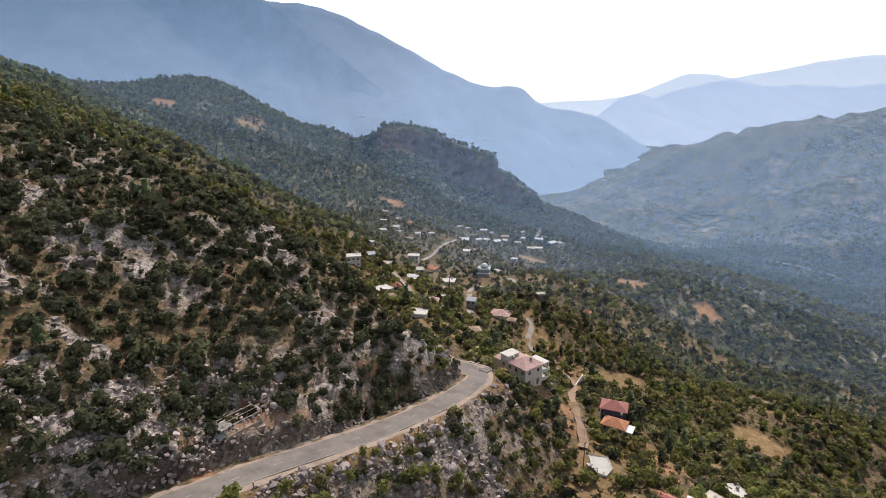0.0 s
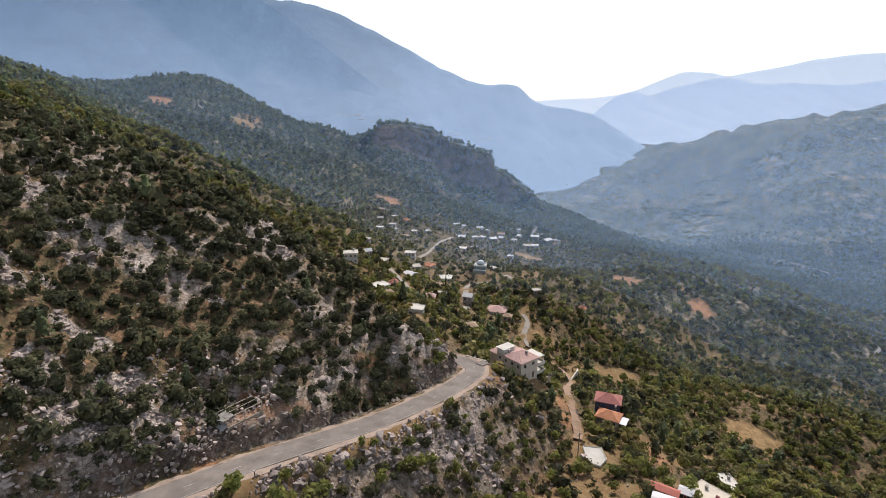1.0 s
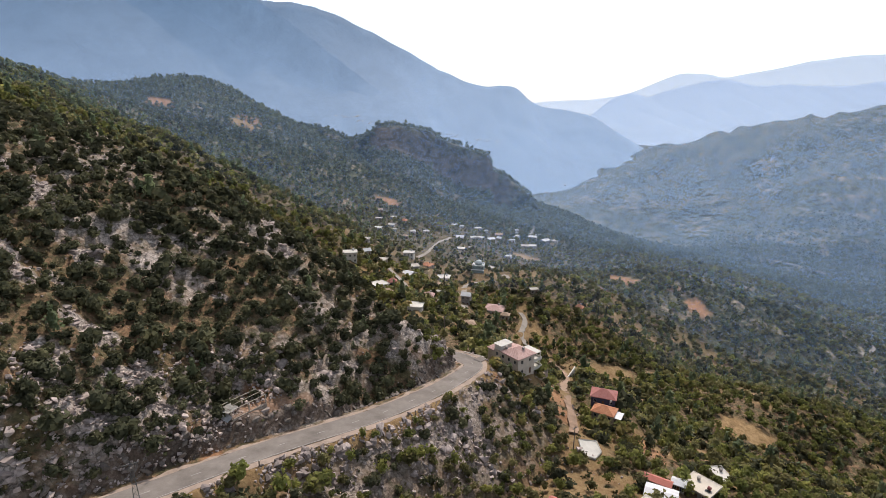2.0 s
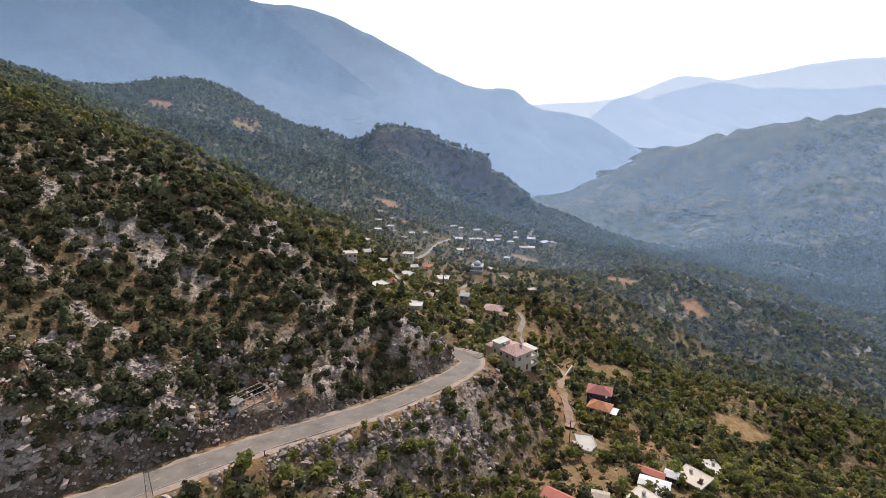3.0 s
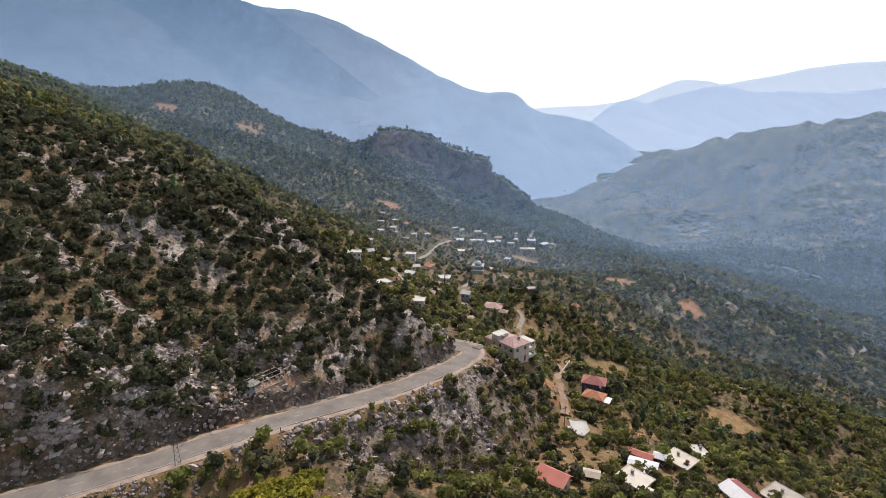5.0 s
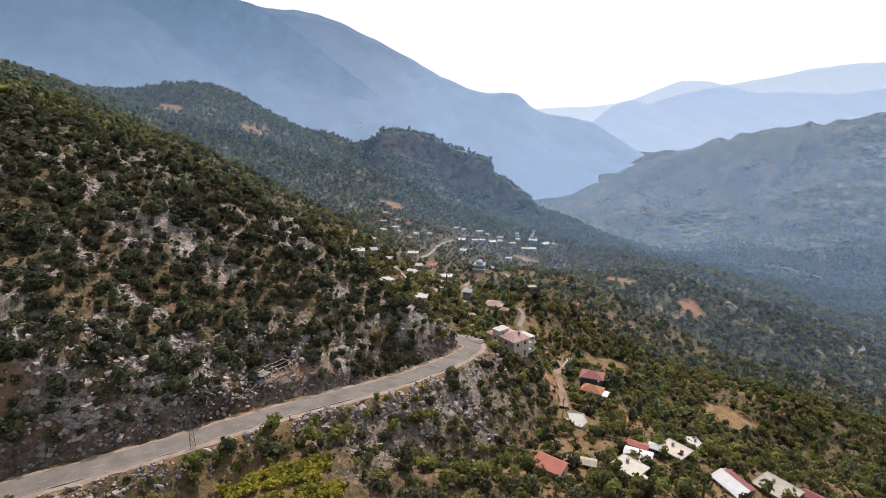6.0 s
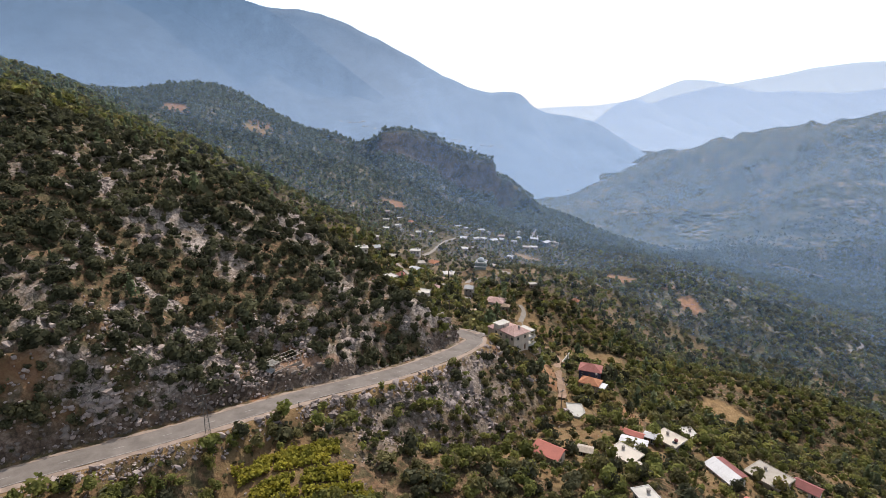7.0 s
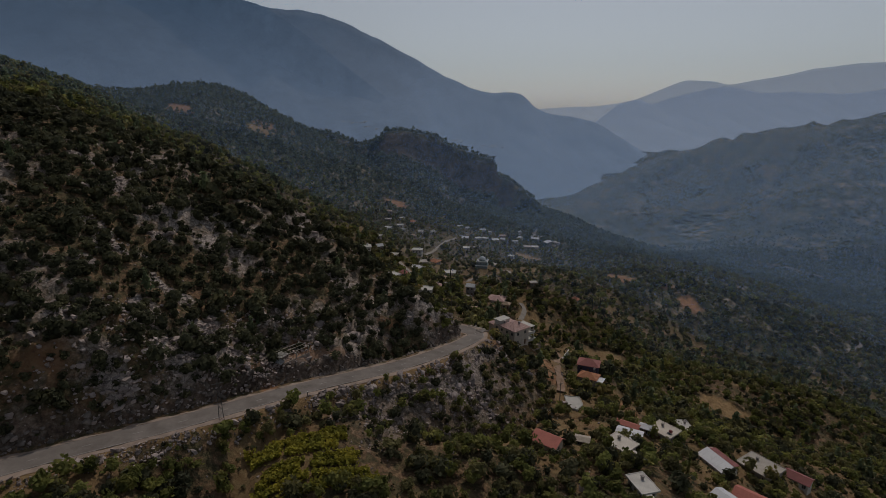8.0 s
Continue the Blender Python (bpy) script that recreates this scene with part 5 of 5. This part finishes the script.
tpl = {k: [crown_template(k, 84, .20, 100 + 7 * n) for n in range(4)] for k in ("shrub", "round", "pine")}
tpl_far = {k: [crown_template(k, 40, .33, 160 + 7 * n) for n in range(4)] for k in ("shrub", "round", "pine")}
names = [("maquis_scrub", "shrub", OAK, "dark evergreen maquis shrubs over pale limestone", "shrubs"), ("olive_trees", "round", OLIVE, "grey-green olive trees on terraces", "trees"),
         ("orchard_trees", "round", ORCHARD, "fresh green orchard and carob trees", "trees"), ("young_pines", "pine", PINE, "light green young pine trees on the slope", "trees")]
for k, (name, shape, mat, label, cat) in enumerate(names):
    for near_by, shapes in ((p[:, 1] < 135, tpl), (p[:, 1] >= 135, tpl_far)):
        sel = (kind == k) & ~alone & near_by
        thicket(name, p[sel], rad[sel] * (.85 if shape == "round" else 1), shapes[shape], mat, label, cat, 300 + k)

# shrubs that cling to the steep foot of the slope
w, g = scatter(-130, -38, 5, 112, 2.1, 33)
dw = along(ROAD_LINE, w[:, 0], w[:, 1])[0]
w = w[(dw > 6.5) & (dw < 26) & (g.random(len(w)) < .24 + 1.3 * (fbm(w[:, 0], w[:, 1], 9, 3, 87) - .36))]
thicket("foot_scrub", w, np.clip(g.lognormal(.3, .38, len(w)), .6, 2.6), tpl["shrub"], OAK, "dark evergreen shrubs between the rocks above the road", "shrubs", 331)

# low bushes and dry tufts between
q, g = scatter(-230, 250, 32, 260, 2.0, 29)
q = q[in_sight(q)]
dq, _, sq = along(ROAD_LINE, q[:, 0], q[:, 1])
keep = (g.random(len(q)) < .36 + .25 * (dq > 4)) & (np.abs(dq) > 5.2) & kept_clear(q[:, 0], q[:, 1], .2)
q = q[keep]
thicket("low_bushes", q, np.clip(g.lognormal(-.75, .35, len(q)), .25, .9), [crown_template("shrub", 8, .75, 400 + n, False) for n in range(4)], BUSH, "low dry bushes and tufts between the rocks", "bushes", 401)

# the slope right below the flight
u, g = scatter(-85, 85, -75, 30, 4.2, 27)
u = u[g.random(len(u)) < .55]
half = g.random(len(u)) < .5
for sel, name, mat, label in ((half, "olive_trees", OLIVE, "grey-green olive trees on terraces"), (~half, "orchard_trees", ORCHARD, "fresh green orchard and carob trees")):
    thicket(name, u[sel], np.clip(g.lognormal(.6, .3, sel.sum()), .8, 3), tpl_far["round"], mat, label, "trees", 411)

# -- zone two: the village slopes --
p2, g = scatter(-560, 640, 330, 640, 4.9, 31)
p2 = p2[in_sight(p2)]
clump = fbm(p2[:, 0], p2[:, 1], 30, 4, 78)
village = np.exp(-((p2[:, 0] - 25) / 95) ** 2 - ((p2[:, 1] - 490) / 150) ** 2)
dens = .84 - .10 * village + 1.0 * (clump - .5) - .6 * blots(SOIL, p2[:, 0], p2[:, 1], 61) - .6 * blots(STRAW, p2[:, 0], p2[:, 1], 51)
keep = (g.random(len(p2)) < dens) & kept_clear(p2[:, 0], p2[:, 1], 1.5)
p2 = p2[keep]
roll = g.random(len(p2)) + .35 * smooth(-40, -140, p2[:, 0])
rad2 = np.clip(g.lognormal(.74, .28, len(p2)), 1.1, 3.6) * (1 - .28 * np.exp(-((p2[:, 0] - 20) / 110) ** 2 - ((p2[:, 1] - 470) / 170) ** 2))
tpl2 = {k: [crown_template(k, 26, .52, 500 + 7 * n, False) for n in range(5)] for k in ("round", "pine", "shrub")}
for name, shape, mat, label, sel in (("slope_olives", "round", OLIVE, "olive and carob trees on the village terraces", roll < .48), ("slope_orchards", "round", ORCHARD, "green orchard trees round the village", (roll >= .48) & (roll < .66)),
                                     ("slope_oaks", "shrub", OAK, "dark evergreen oaks on the valley slope", (roll >= .66) & (roll < .82)), ("slope_pines", "pine", PINE, "light green pines on the upper slope", roll >= .82)):
    thicket(name, p2[sel], rad2[sel] * (.8 if shape == "pine" else 1), tpl2[shape], mat, label, "trees", 510 + len(name))

# -- zone three: ridge, spur and the slopes towards the river --
p3, g = scatter(-900, 1100, 640, 1080, 5.0, 37)
p3 = p3[in_sight(p3)]
clump = fbm(p3[:, 0], p3[:, 1], 60, 4, 79)
keep = g.random(len(p3)) < .86 + 1.3 * (clump - .5) - 1.1 * blots(SOIL, p3[:, 0], p3[:, 1], 61) - 1.0 * blots(STRAW, p3[:, 0], p3[:, 1], 51) - 1.1 * covers(p3[:, 0], p3[:, 1])[4]
p3 = p3[keep]
tpl3 = [crown_template("pine", 8, .74, 600 + n, False) for n in range(4)] + [crown_template("round", 8, .74, 640 + n, False) for n in range(4)]
thicket("ridge_woodland", p3, np.clip(g.lognormal(.82, .28, len(p3)), 1.2, 3.6), tpl3, FAR_WOOD, "dark pine and oak woodland over the ridge", "woodland", 601)
p4, g = scatter(150, 2300, 1080, 2350, 6.5, 43)
p4 = p4[in_sight(p4)]
keep = g.random(len(p4)) < np.clip(.75 + 5.0 * (fbm(p4[:, 0] - .5 * p4[:, 1], p4[:, 1] * .6, 110, 5, 83) - .50), .22, .96)
keep &= g.random(len(p4)) < (1 - smooth(1100, 1320, p4[:, 1])) * smooth(.26, .42, p4[:, 0] / p4[:, 1])
p4 = p4[keep]
thicket("far_woodland", p4, np.clip(g.lognormal(.95, .38, len(p4)), 1.3, 4.2), [crown_template("round", 6, .9, 660 + n, False) for n in range(4)], FAR_WOOD, "scattered dark woodland on the far valley side", "woodland", 661)


# -- single trees and shrubs below the road --
def trunk_mesh(tall, seed, lean):
    """A tapered trunk with a few limbs, for a crown of radius 1."""
    g = random.Random(seed)
    bm = bmesh.new()
    tmp = bpy.data.meshes.new("tmp")

    def add(a, b, r1, r2):
        s = beam(a, b, r1, r2, 6)
        s.to_mesh(tmp)
        s.free()
        bm.from_mesh(tmp)
    mid = (lean * .4, g.uniform(-.05, .05), tall * .6)
    add((0, 0, -.35), mid, .11, .085)
    add(mid, (lean * .6, 0, tall), .085, .05)
    for k in range(4):
        a = g.uniform(0, 6.28)
        add((mid[0], mid[1], tall * g.uniform(.55, .8)), (mid[0] + .45 * math.cos(a), mid[1] + .45 * math.sin(a), tall * 1.15), .045, .02)
    me = bpy.data.meshes.new("trunk")
    bm.to_mesh(me)
    bm.free()
    bpy.data.meshes.remove(tmp)
    me.materials.append(BARK)
    return me


SPECIES = {0: ("evergreen_shrub", "shrub", OAK, "dark evergreen shrub on the stony slope", "shrub", .5), 1: ("olive_tree", "round", OLIVE, "grey-green olive tree with a rounded crown", "tree", 1.0),
           2: ("carob_tree", "round", ORCHARD, "fresh green broadleaf tree with a full crown", "tree", 1.0), 3: ("young_pine", "pine", PINE, "light green young pine", "tree", 1.1)}
built = {}
for k, (name, shape, mat, label, cat, stem) in SPECIES.items():
    built[k] = []
    for n in range(4):
        shape_n = "umbrella" if (k == 2 and n == 3) else shape
        lift_n = np.array([0, 0, SHAPES[shape_n][1]])
        q = np.concatenate([crown_cards(shape_n, 900, .105, 700 + 11 * n + k), (crown_core(shape_n, 760 + n) - lift_n) * .84 + lift_n])
        me = mesh_of("crown", q.reshape(-1, 3), np.arange(len(q) * 4).reshape(-1, 4), mat)
        set_float(me, "tint", np.full(len(q) * 4, .25 + .2 * n))
        built[k].append((me, trunk_mesh(stem if shape_n != "umbrella" else 1.6, 800 + n, .15 * (n - 1.5))))
g = random.Random(9)


def plant(k, x, y, r, n):
    name, shape, mat, label, cat, _ = SPECIES[k]
    ob = new(name)
    ob.matrix_world = pose(x, y, at(x, y) - .1 * r, 0, 0, g.uniform(0, 360)) @ Matrix.Diagonal((r, r * g.uniform(.85, 1.15), r * g.uniform(.85, 1.2), 1))
    size = "small " if r < 1.1 else ("large " if r > 2.0 else "")
    tagged(ob, size + label, cat, "trees below the road" if cat == "tree" else "shrubs below the road")
    crown, stem = built[k][n]
    for part_name, me in (("trunk", stem), ("crown", crown)):
        new(part_name, me).parent = ob


for i in order:
    plant(int(kind[i]), p[i, 0], p[i, 1], float(rad[i]) * 1.05, g.randrange(4))


# -- the vineyard: terraced rows of yellow-green vines --
def vine_row(x, y, length, turn, seed):
    gg = np.random.default_rng(seed)
    ob = thing("vine_row", x, y, 0, turn, "row of yellow-green trellised grape vines", "vines", "vineyard rows")
    m = ob.matrix_world
    n = int(length * 60)
    u = gg.uniform(-length / 2, length / 2, n)
    bulge = .5 + .35 * value_noise(u, u * 0, 1.6, seed)
    w = gg.normal(0, .45, n) * bulge * 1.6
    hgt = gg.uniform(.25, 1.25, n) * (bulge + .35)
    px = x + u * math.cos(radians(turn)) - w * math.sin(radians(turn))
    py = y + u * math.sin(radians(turn)) + w * math.cos(radians(turn))
    pz = height(px, py) + hgt
    c = np.stack([u, w, pz], 1)[value_noise(u, u * 0 + seed, 2.6, 3) > .2]
    n = len(c)
    nrm = gg.normal(size=(n, 3)) + np.array([0, 0, .9])
    nrm /= np.linalg.norm(nrm, axis=1)[:, None]
    a = np.cross(nrm, gg.normal(size=(n, 3)))
    a /= np.linalg.norm(a, axis=1)[:, None]
    b = np.cross(nrm, a)
    s = gg.uniform(.16, .34, (n, 1))
    q = np.stack([c - a * s - b * s * .6, c + a * s - b * s, c + a * s * .7 + b * s, c - a * s * .8 + b * s * .8], 1)
    me = mesh_of("leaves", q.reshape(-1, 3), np.arange(n * 4).reshape(-1, 4), VINE)
    set_float(me, "tint", np.repeat(gg.uniform(.3, 1, n), 4))
    new("leaves", me).parent = ob
    for k in range(4):
        uu = -length / 2 + length * (k + .5) / 4
        bx, by = x + uu * math.cos(radians(turn)), y + uu * math.sin(radians(turn))
        part("stake", beam((uu, 0, at(bx, by) - .3), (uu, 0, at(bx, by) + 1.5), .05, .04, 5), POLE_WOOD, ob)


for k in range(7):
    off = -10.4 + 2.5 * k
    cx, cy = -31 - off * .37, 64 + off * .93
    vine_row(cx + g.uniform(-2, 2), cy, g.uniform(17, 27), 21.7 + g.uniform(-3, 3), 900 + k)

# slim poplars and cypresses that stand out
def slim_tree(x, y, tall, mat, label, seed):
    ob = thing("slim_tree", x, y, at(x, y), 40 * seed, label, "tree", "slim trees")
    r = tall / 6.6
    q = np.concatenate([crown_cards("poplar", 260, .2, 950 + seed), crown_core("poplar", 970 + seed)]) * r
    me = mesh_of("crown", q.reshape(-1, 3), np.arange(len(q) * 4).reshape(-1, 4), mat)
    set_float(me, "tint", np.full(len(q) * 4, .4 + .1 * (seed % 4)))
    new("crown", me).parent = ob
    part("trunk", beam((0, 0, -.5), (0, 0, tall * .6), .2, .06, 6), BARK, ob)


for k, (x, y, tall, mat) in enumerate(((4, 323, 10, OAK), (172, 300, 11, ORCHARD), (214, 262, 11, OLIVE), (222, 268, 10, ORCHARD), (184, 306, 10, ORCHARD), (262, 330, 10, OLIVE), (62, 84, 8, ORCHARD),
                                       (248, 380, 12, OAK), (230, 372, 11, OAK), (98, 300, 10, OAK), (105, 306, 11, OAK), (300, 340, 11, ORCHARD))):
    slim_tree(x, y, tall, mat, "slim dark cypress above the orchards" if mat == OAK else "slim upright poplar above the orchards", k)


# ---- rocks ----
def rock_shape(seed, level, flat=.75):
    """A blocky broken stone about 1 m across."""
    g = random.Random(seed)
    bm = bmesh.new()
    for _ in range(13 + 4 * level):
        q = Vector((g.uniform(-1, 1), g.uniform(-1, 1), g.uniform(-1, 1)))
        q *= .5 / max(abs(q.x), abs(q.y), abs(q.z)) * g.uniform(.8, 1)
        bm.verts.new((q.x, q.y, q.z * flat))
    hull = bmesh.ops.convex_hull(bm, input=bm.verts[:])
    bmesh.ops.delete(bm, geom=[v for v in hull["geom_interior"] if isinstance(v, bmesh.types.BMVert)], context="VERTS")
    bmesh.ops.recalc_face_normals(bm, faces=bm.faces[:])
    return bm


def rubble(name, spots, sizes, mat, label, seed, level=2, flat=.75, tilt=.35, rise=.1):
    """Stones that nobody could count, joined into one mesh."""
    g = np.random.default_rng(seed)
    shapes = []
    for k in range(10):
        bm = rock_shape(1000 + seed + k, level, flat)
        bm.verts.index_update()
        shapes.append((np.array([v.co[:] for v in bm.verts]), np.array([[v.index for v in f.verts] for f in bm.faces])))
        bm.free()
    z = height(spots[:, 0], spots[:, 1])
    vs, fs, base = [], [], 0
    which = g.integers(0, 10, len(spots))
    for k, (v, f) in enumerate(shapes):
        rows = np.flatnonzero(which == k)
        if not len(rows):
            continue
        ang, tip = g.uniform(0, 6.28, len(rows)), g.normal(0, tilt, (len(rows), 2))
        c, s = np.cos(ang)[:, None], np.sin(ang)[:, None]
        sz = sizes[rows][:, None]
        stretch = g.uniform(.8, 1.35, (len(rows), 1))
        x, y, zz = v[None, :, 0] * stretch, v[None, :, 1], v[None, :, 2]
        zz = zz + tip[:, :1] * x + tip[:, 1:] * y
        vs.append(np.stack([(x * c - y * s) * sz + spots[rows, 0][:, None], (x * s + y * c) * sz + spots[rows, 1][:, None], zz * sz + z[rows][:, None] + rise * sz], -1).reshape(-1, 3))
        fs.append((f[None] + (base + np.arange(len(rows)) * len(v))[:, None, None]).reshape(-1, 3))
        base += len(rows) * len(v)
    me = mesh_of(name, np.concatenate(vs), np.concatenate(fs), mat)
    return tagged(new(name, me), label, "rocks", kind="stuff")


# loose limestone over the hillside above the road, thickest in patches and low down
p, g = scatter(-215, 5, 40, 235, .9, 51)
p = p[in_sight(p)]
d, _, s = along(ROAD_LINE, p[:, 0], p[:, 1])
patch = fbm(p[:, 0], p[:, 1], 26, 4, 41)
low = (1 - smooth(12, 48, d)) * smooth(-32, -52, p[:, 0])
boost = outcrop(p[:, 0], p[:, 1])
dens = .06 + .05 * low + .9 * np.clip(patch - .5, 0, .4) + .55 * boost + .06 * smooth(14, 6, d) + .30 * smooth(11, 7, d) * smooth(-34, -44, p[:, 0])
keep = (d > 4.8) & (g.random(len(p)) < dens)
p, boost, low = p[keep], boost[keep], low[keep]
size = np.clip(g.lognormal(-1.1, .45, len(p)) * (1 + .5 * boost), .16, 1.6)
for hx, hy, hr in HOUSES:
    ok = np.hypot(p[:, 0] - hx, p[:, 1] - hy) > hr
    p, size = p[ok], size[ok]
near = np.flatnonzero((p[:, 0] > -92) & (p[:, 0] < -30) & (p[:, 1] < 118) & (size > .62))[:230]
loose = np.ones(len(p), bool)
loose[near] = False
# bedrock that breaks through in flat ledges
ledges, g2 = scatter(-160, 12, 60, 200, 1.0, 57)
dl = along(ROAD_LINE, ledges[:, 0], ledges[:, 1])[0]
bare = outcrop(ledges[:, 0], ledges[:, 1]) + .18 * (1 - smooth(12, 48, dl)) * smooth(-32, -52, ledges[:, 0]) * smooth(.47, .56, fbm(ledges[:, 0], ledges[:, 1], 11, 3, 17))
ledges = ledges[(dl > 6.5) & (g2.random(len(ledges)) < .5 * bare)]
rubble("bedrock_ledges", ledges, np.clip(g2.lognormal(.2, .42, len(ledges)), .5, 2.8), LIMESTONE, "flat pale limestone ledges breaking through the slope", 58, 1, .5, .2, -.02)
rubble("hillside_rocks", p[loose], size[loose], LIMESTONE, "pale broken limestone strewn over the hillside", 52, 1)

# bigger pale blocks along the foot of the slope, above the road
foot, g2 = scatter(-130, -34, 5, 112, .62, 59)
df = along(ROAD_LINE, foot[:, 0], foot[:, 1])[0]
foot = foot[(df > 4.9) & (df < 28) & (g2.random(len(foot)) < (.85 - .022 * df) * smooth(.38, .54, fbm(foot[:, 0], foot[:, 1], 8, 3, 27)))]
rubble("roadside_blocks", foot, np.clip(g2.lognormal(-.72, .5, len(foot)), .2, 1.3), LIMESTONE, "pale limestone blocks at the foot of the slope", 60, 1, .8, .2, .75)

# scree and tipped boulders below the road
q, g = scatter(-95, 60, 45, 150, .95, 53)
dq, _, sq = along(ROAD_LINE, q[:, 0], q[:, 1])
fall = smooth(-36, -22, dq) * smooth(200, 214, sq) * (1 - smooth(270, 282, sq))
bank = smooth(-9.8, -7.6, dq)
keep = (dq < -4.9) & (g.random(len(q)) < (.38 + .6 * smooth(-24, -14, dq)) * fall * smooth(.34, .52, fbm(q[:, 0], q[:, 1], 9, 3, 25)) + 1.2 * bank * smooth(.36, .48, fbm(q[:, 0], q[:, 1], 6, 3, 23)) + .02)
q = q[keep]
sz = np.clip(g.lognormal(-.62, .5, len(q)) * (.8 + .4 * fall[keep]), .2, 1.8)
near_q = np.flatnonzero((q[:, 0] > -30) & (q[:, 0] < 8) & (q[:, 1] < 118) & (sz > .75))[:70]
loose = np.ones(len(q), bool)
loose[near_q] = False
rubble("scree", q[loose], sz[loose], RUBBLE, "grey tipped boulders and scree below the road", 54, 1, .8, .4, .2)

# pale rubble pushed over the outer edge of the road
q, g = scatter(-98, 2, 38, 128, .55, 63)
dq = along(ROAD_LINE, q[:, 0], q[:, 1])[0]
q = q[(dq < -4.2) & (dq > -8.6) & (g.random(len(q)) < .8 * smooth(-8.6, -6.4, dq) * smooth(.36, .48, fbm(q[:, 0], q[:, 1], 7, 3, 24)))]
rubble("edge_rubble", q, np.clip(g.lognormal(-1.05, .42, len(q)), .16, .9), RUBBLE, "pale rubble along the outer edge of the road", 64, 1, .75, .3, .3)

# bedrock blocks in the face of the road cut
r_, g = scatter(-130, 12, 5, 150, .9, 55)
dr, _, sr = along(ROAD_LINE, r_[:, 0], r_[:, 1])
keep = (dr > 4.8) & (dr < 7.4) & (g.random(len(r_)) < .7)
r_ = r_[keep]
rubble("road_cut_blocks", r_, np.clip(g.lognormal(-.25, .4, len(r_)), .35, 1.6), CUT_ROCK, "jagged bedrock blocks in the road cutting", 56)

# the stones that lie nearest, each by itself
stones = [[], []]
for mat, k in ((LIMESTONE, 0), (RUBBLE, 1)):
    for n in range(8):
        me = bpy.data.meshes.new("rock")
        bm = rock_shape(1200 + n + 20 * k, 2, .8)
        bm.to_mesh(me)
        bm.free()
        me.materials.append(mat)
        stones[k].append(me)
gr = random.Random(12)
for k, spots, sizes in ((0, p[near], size[near]), (1, q[near_q], sz[near_q])):
    for (x, y), r in zip(spots, sizes):
        ob = new("rock", gr.choice(stones[k]))
        ob.matrix_world = pose(x, y, at(x, y) + .08 * r, gr.gauss(0, 18), gr.gauss(0, 18), gr.uniform(0, 360)) @ Matrix.Diagonal((r * gr.uniform(.8, 1.5), r, r * gr.uniform(.8, 1.2), 1))
        ob.parent = ground
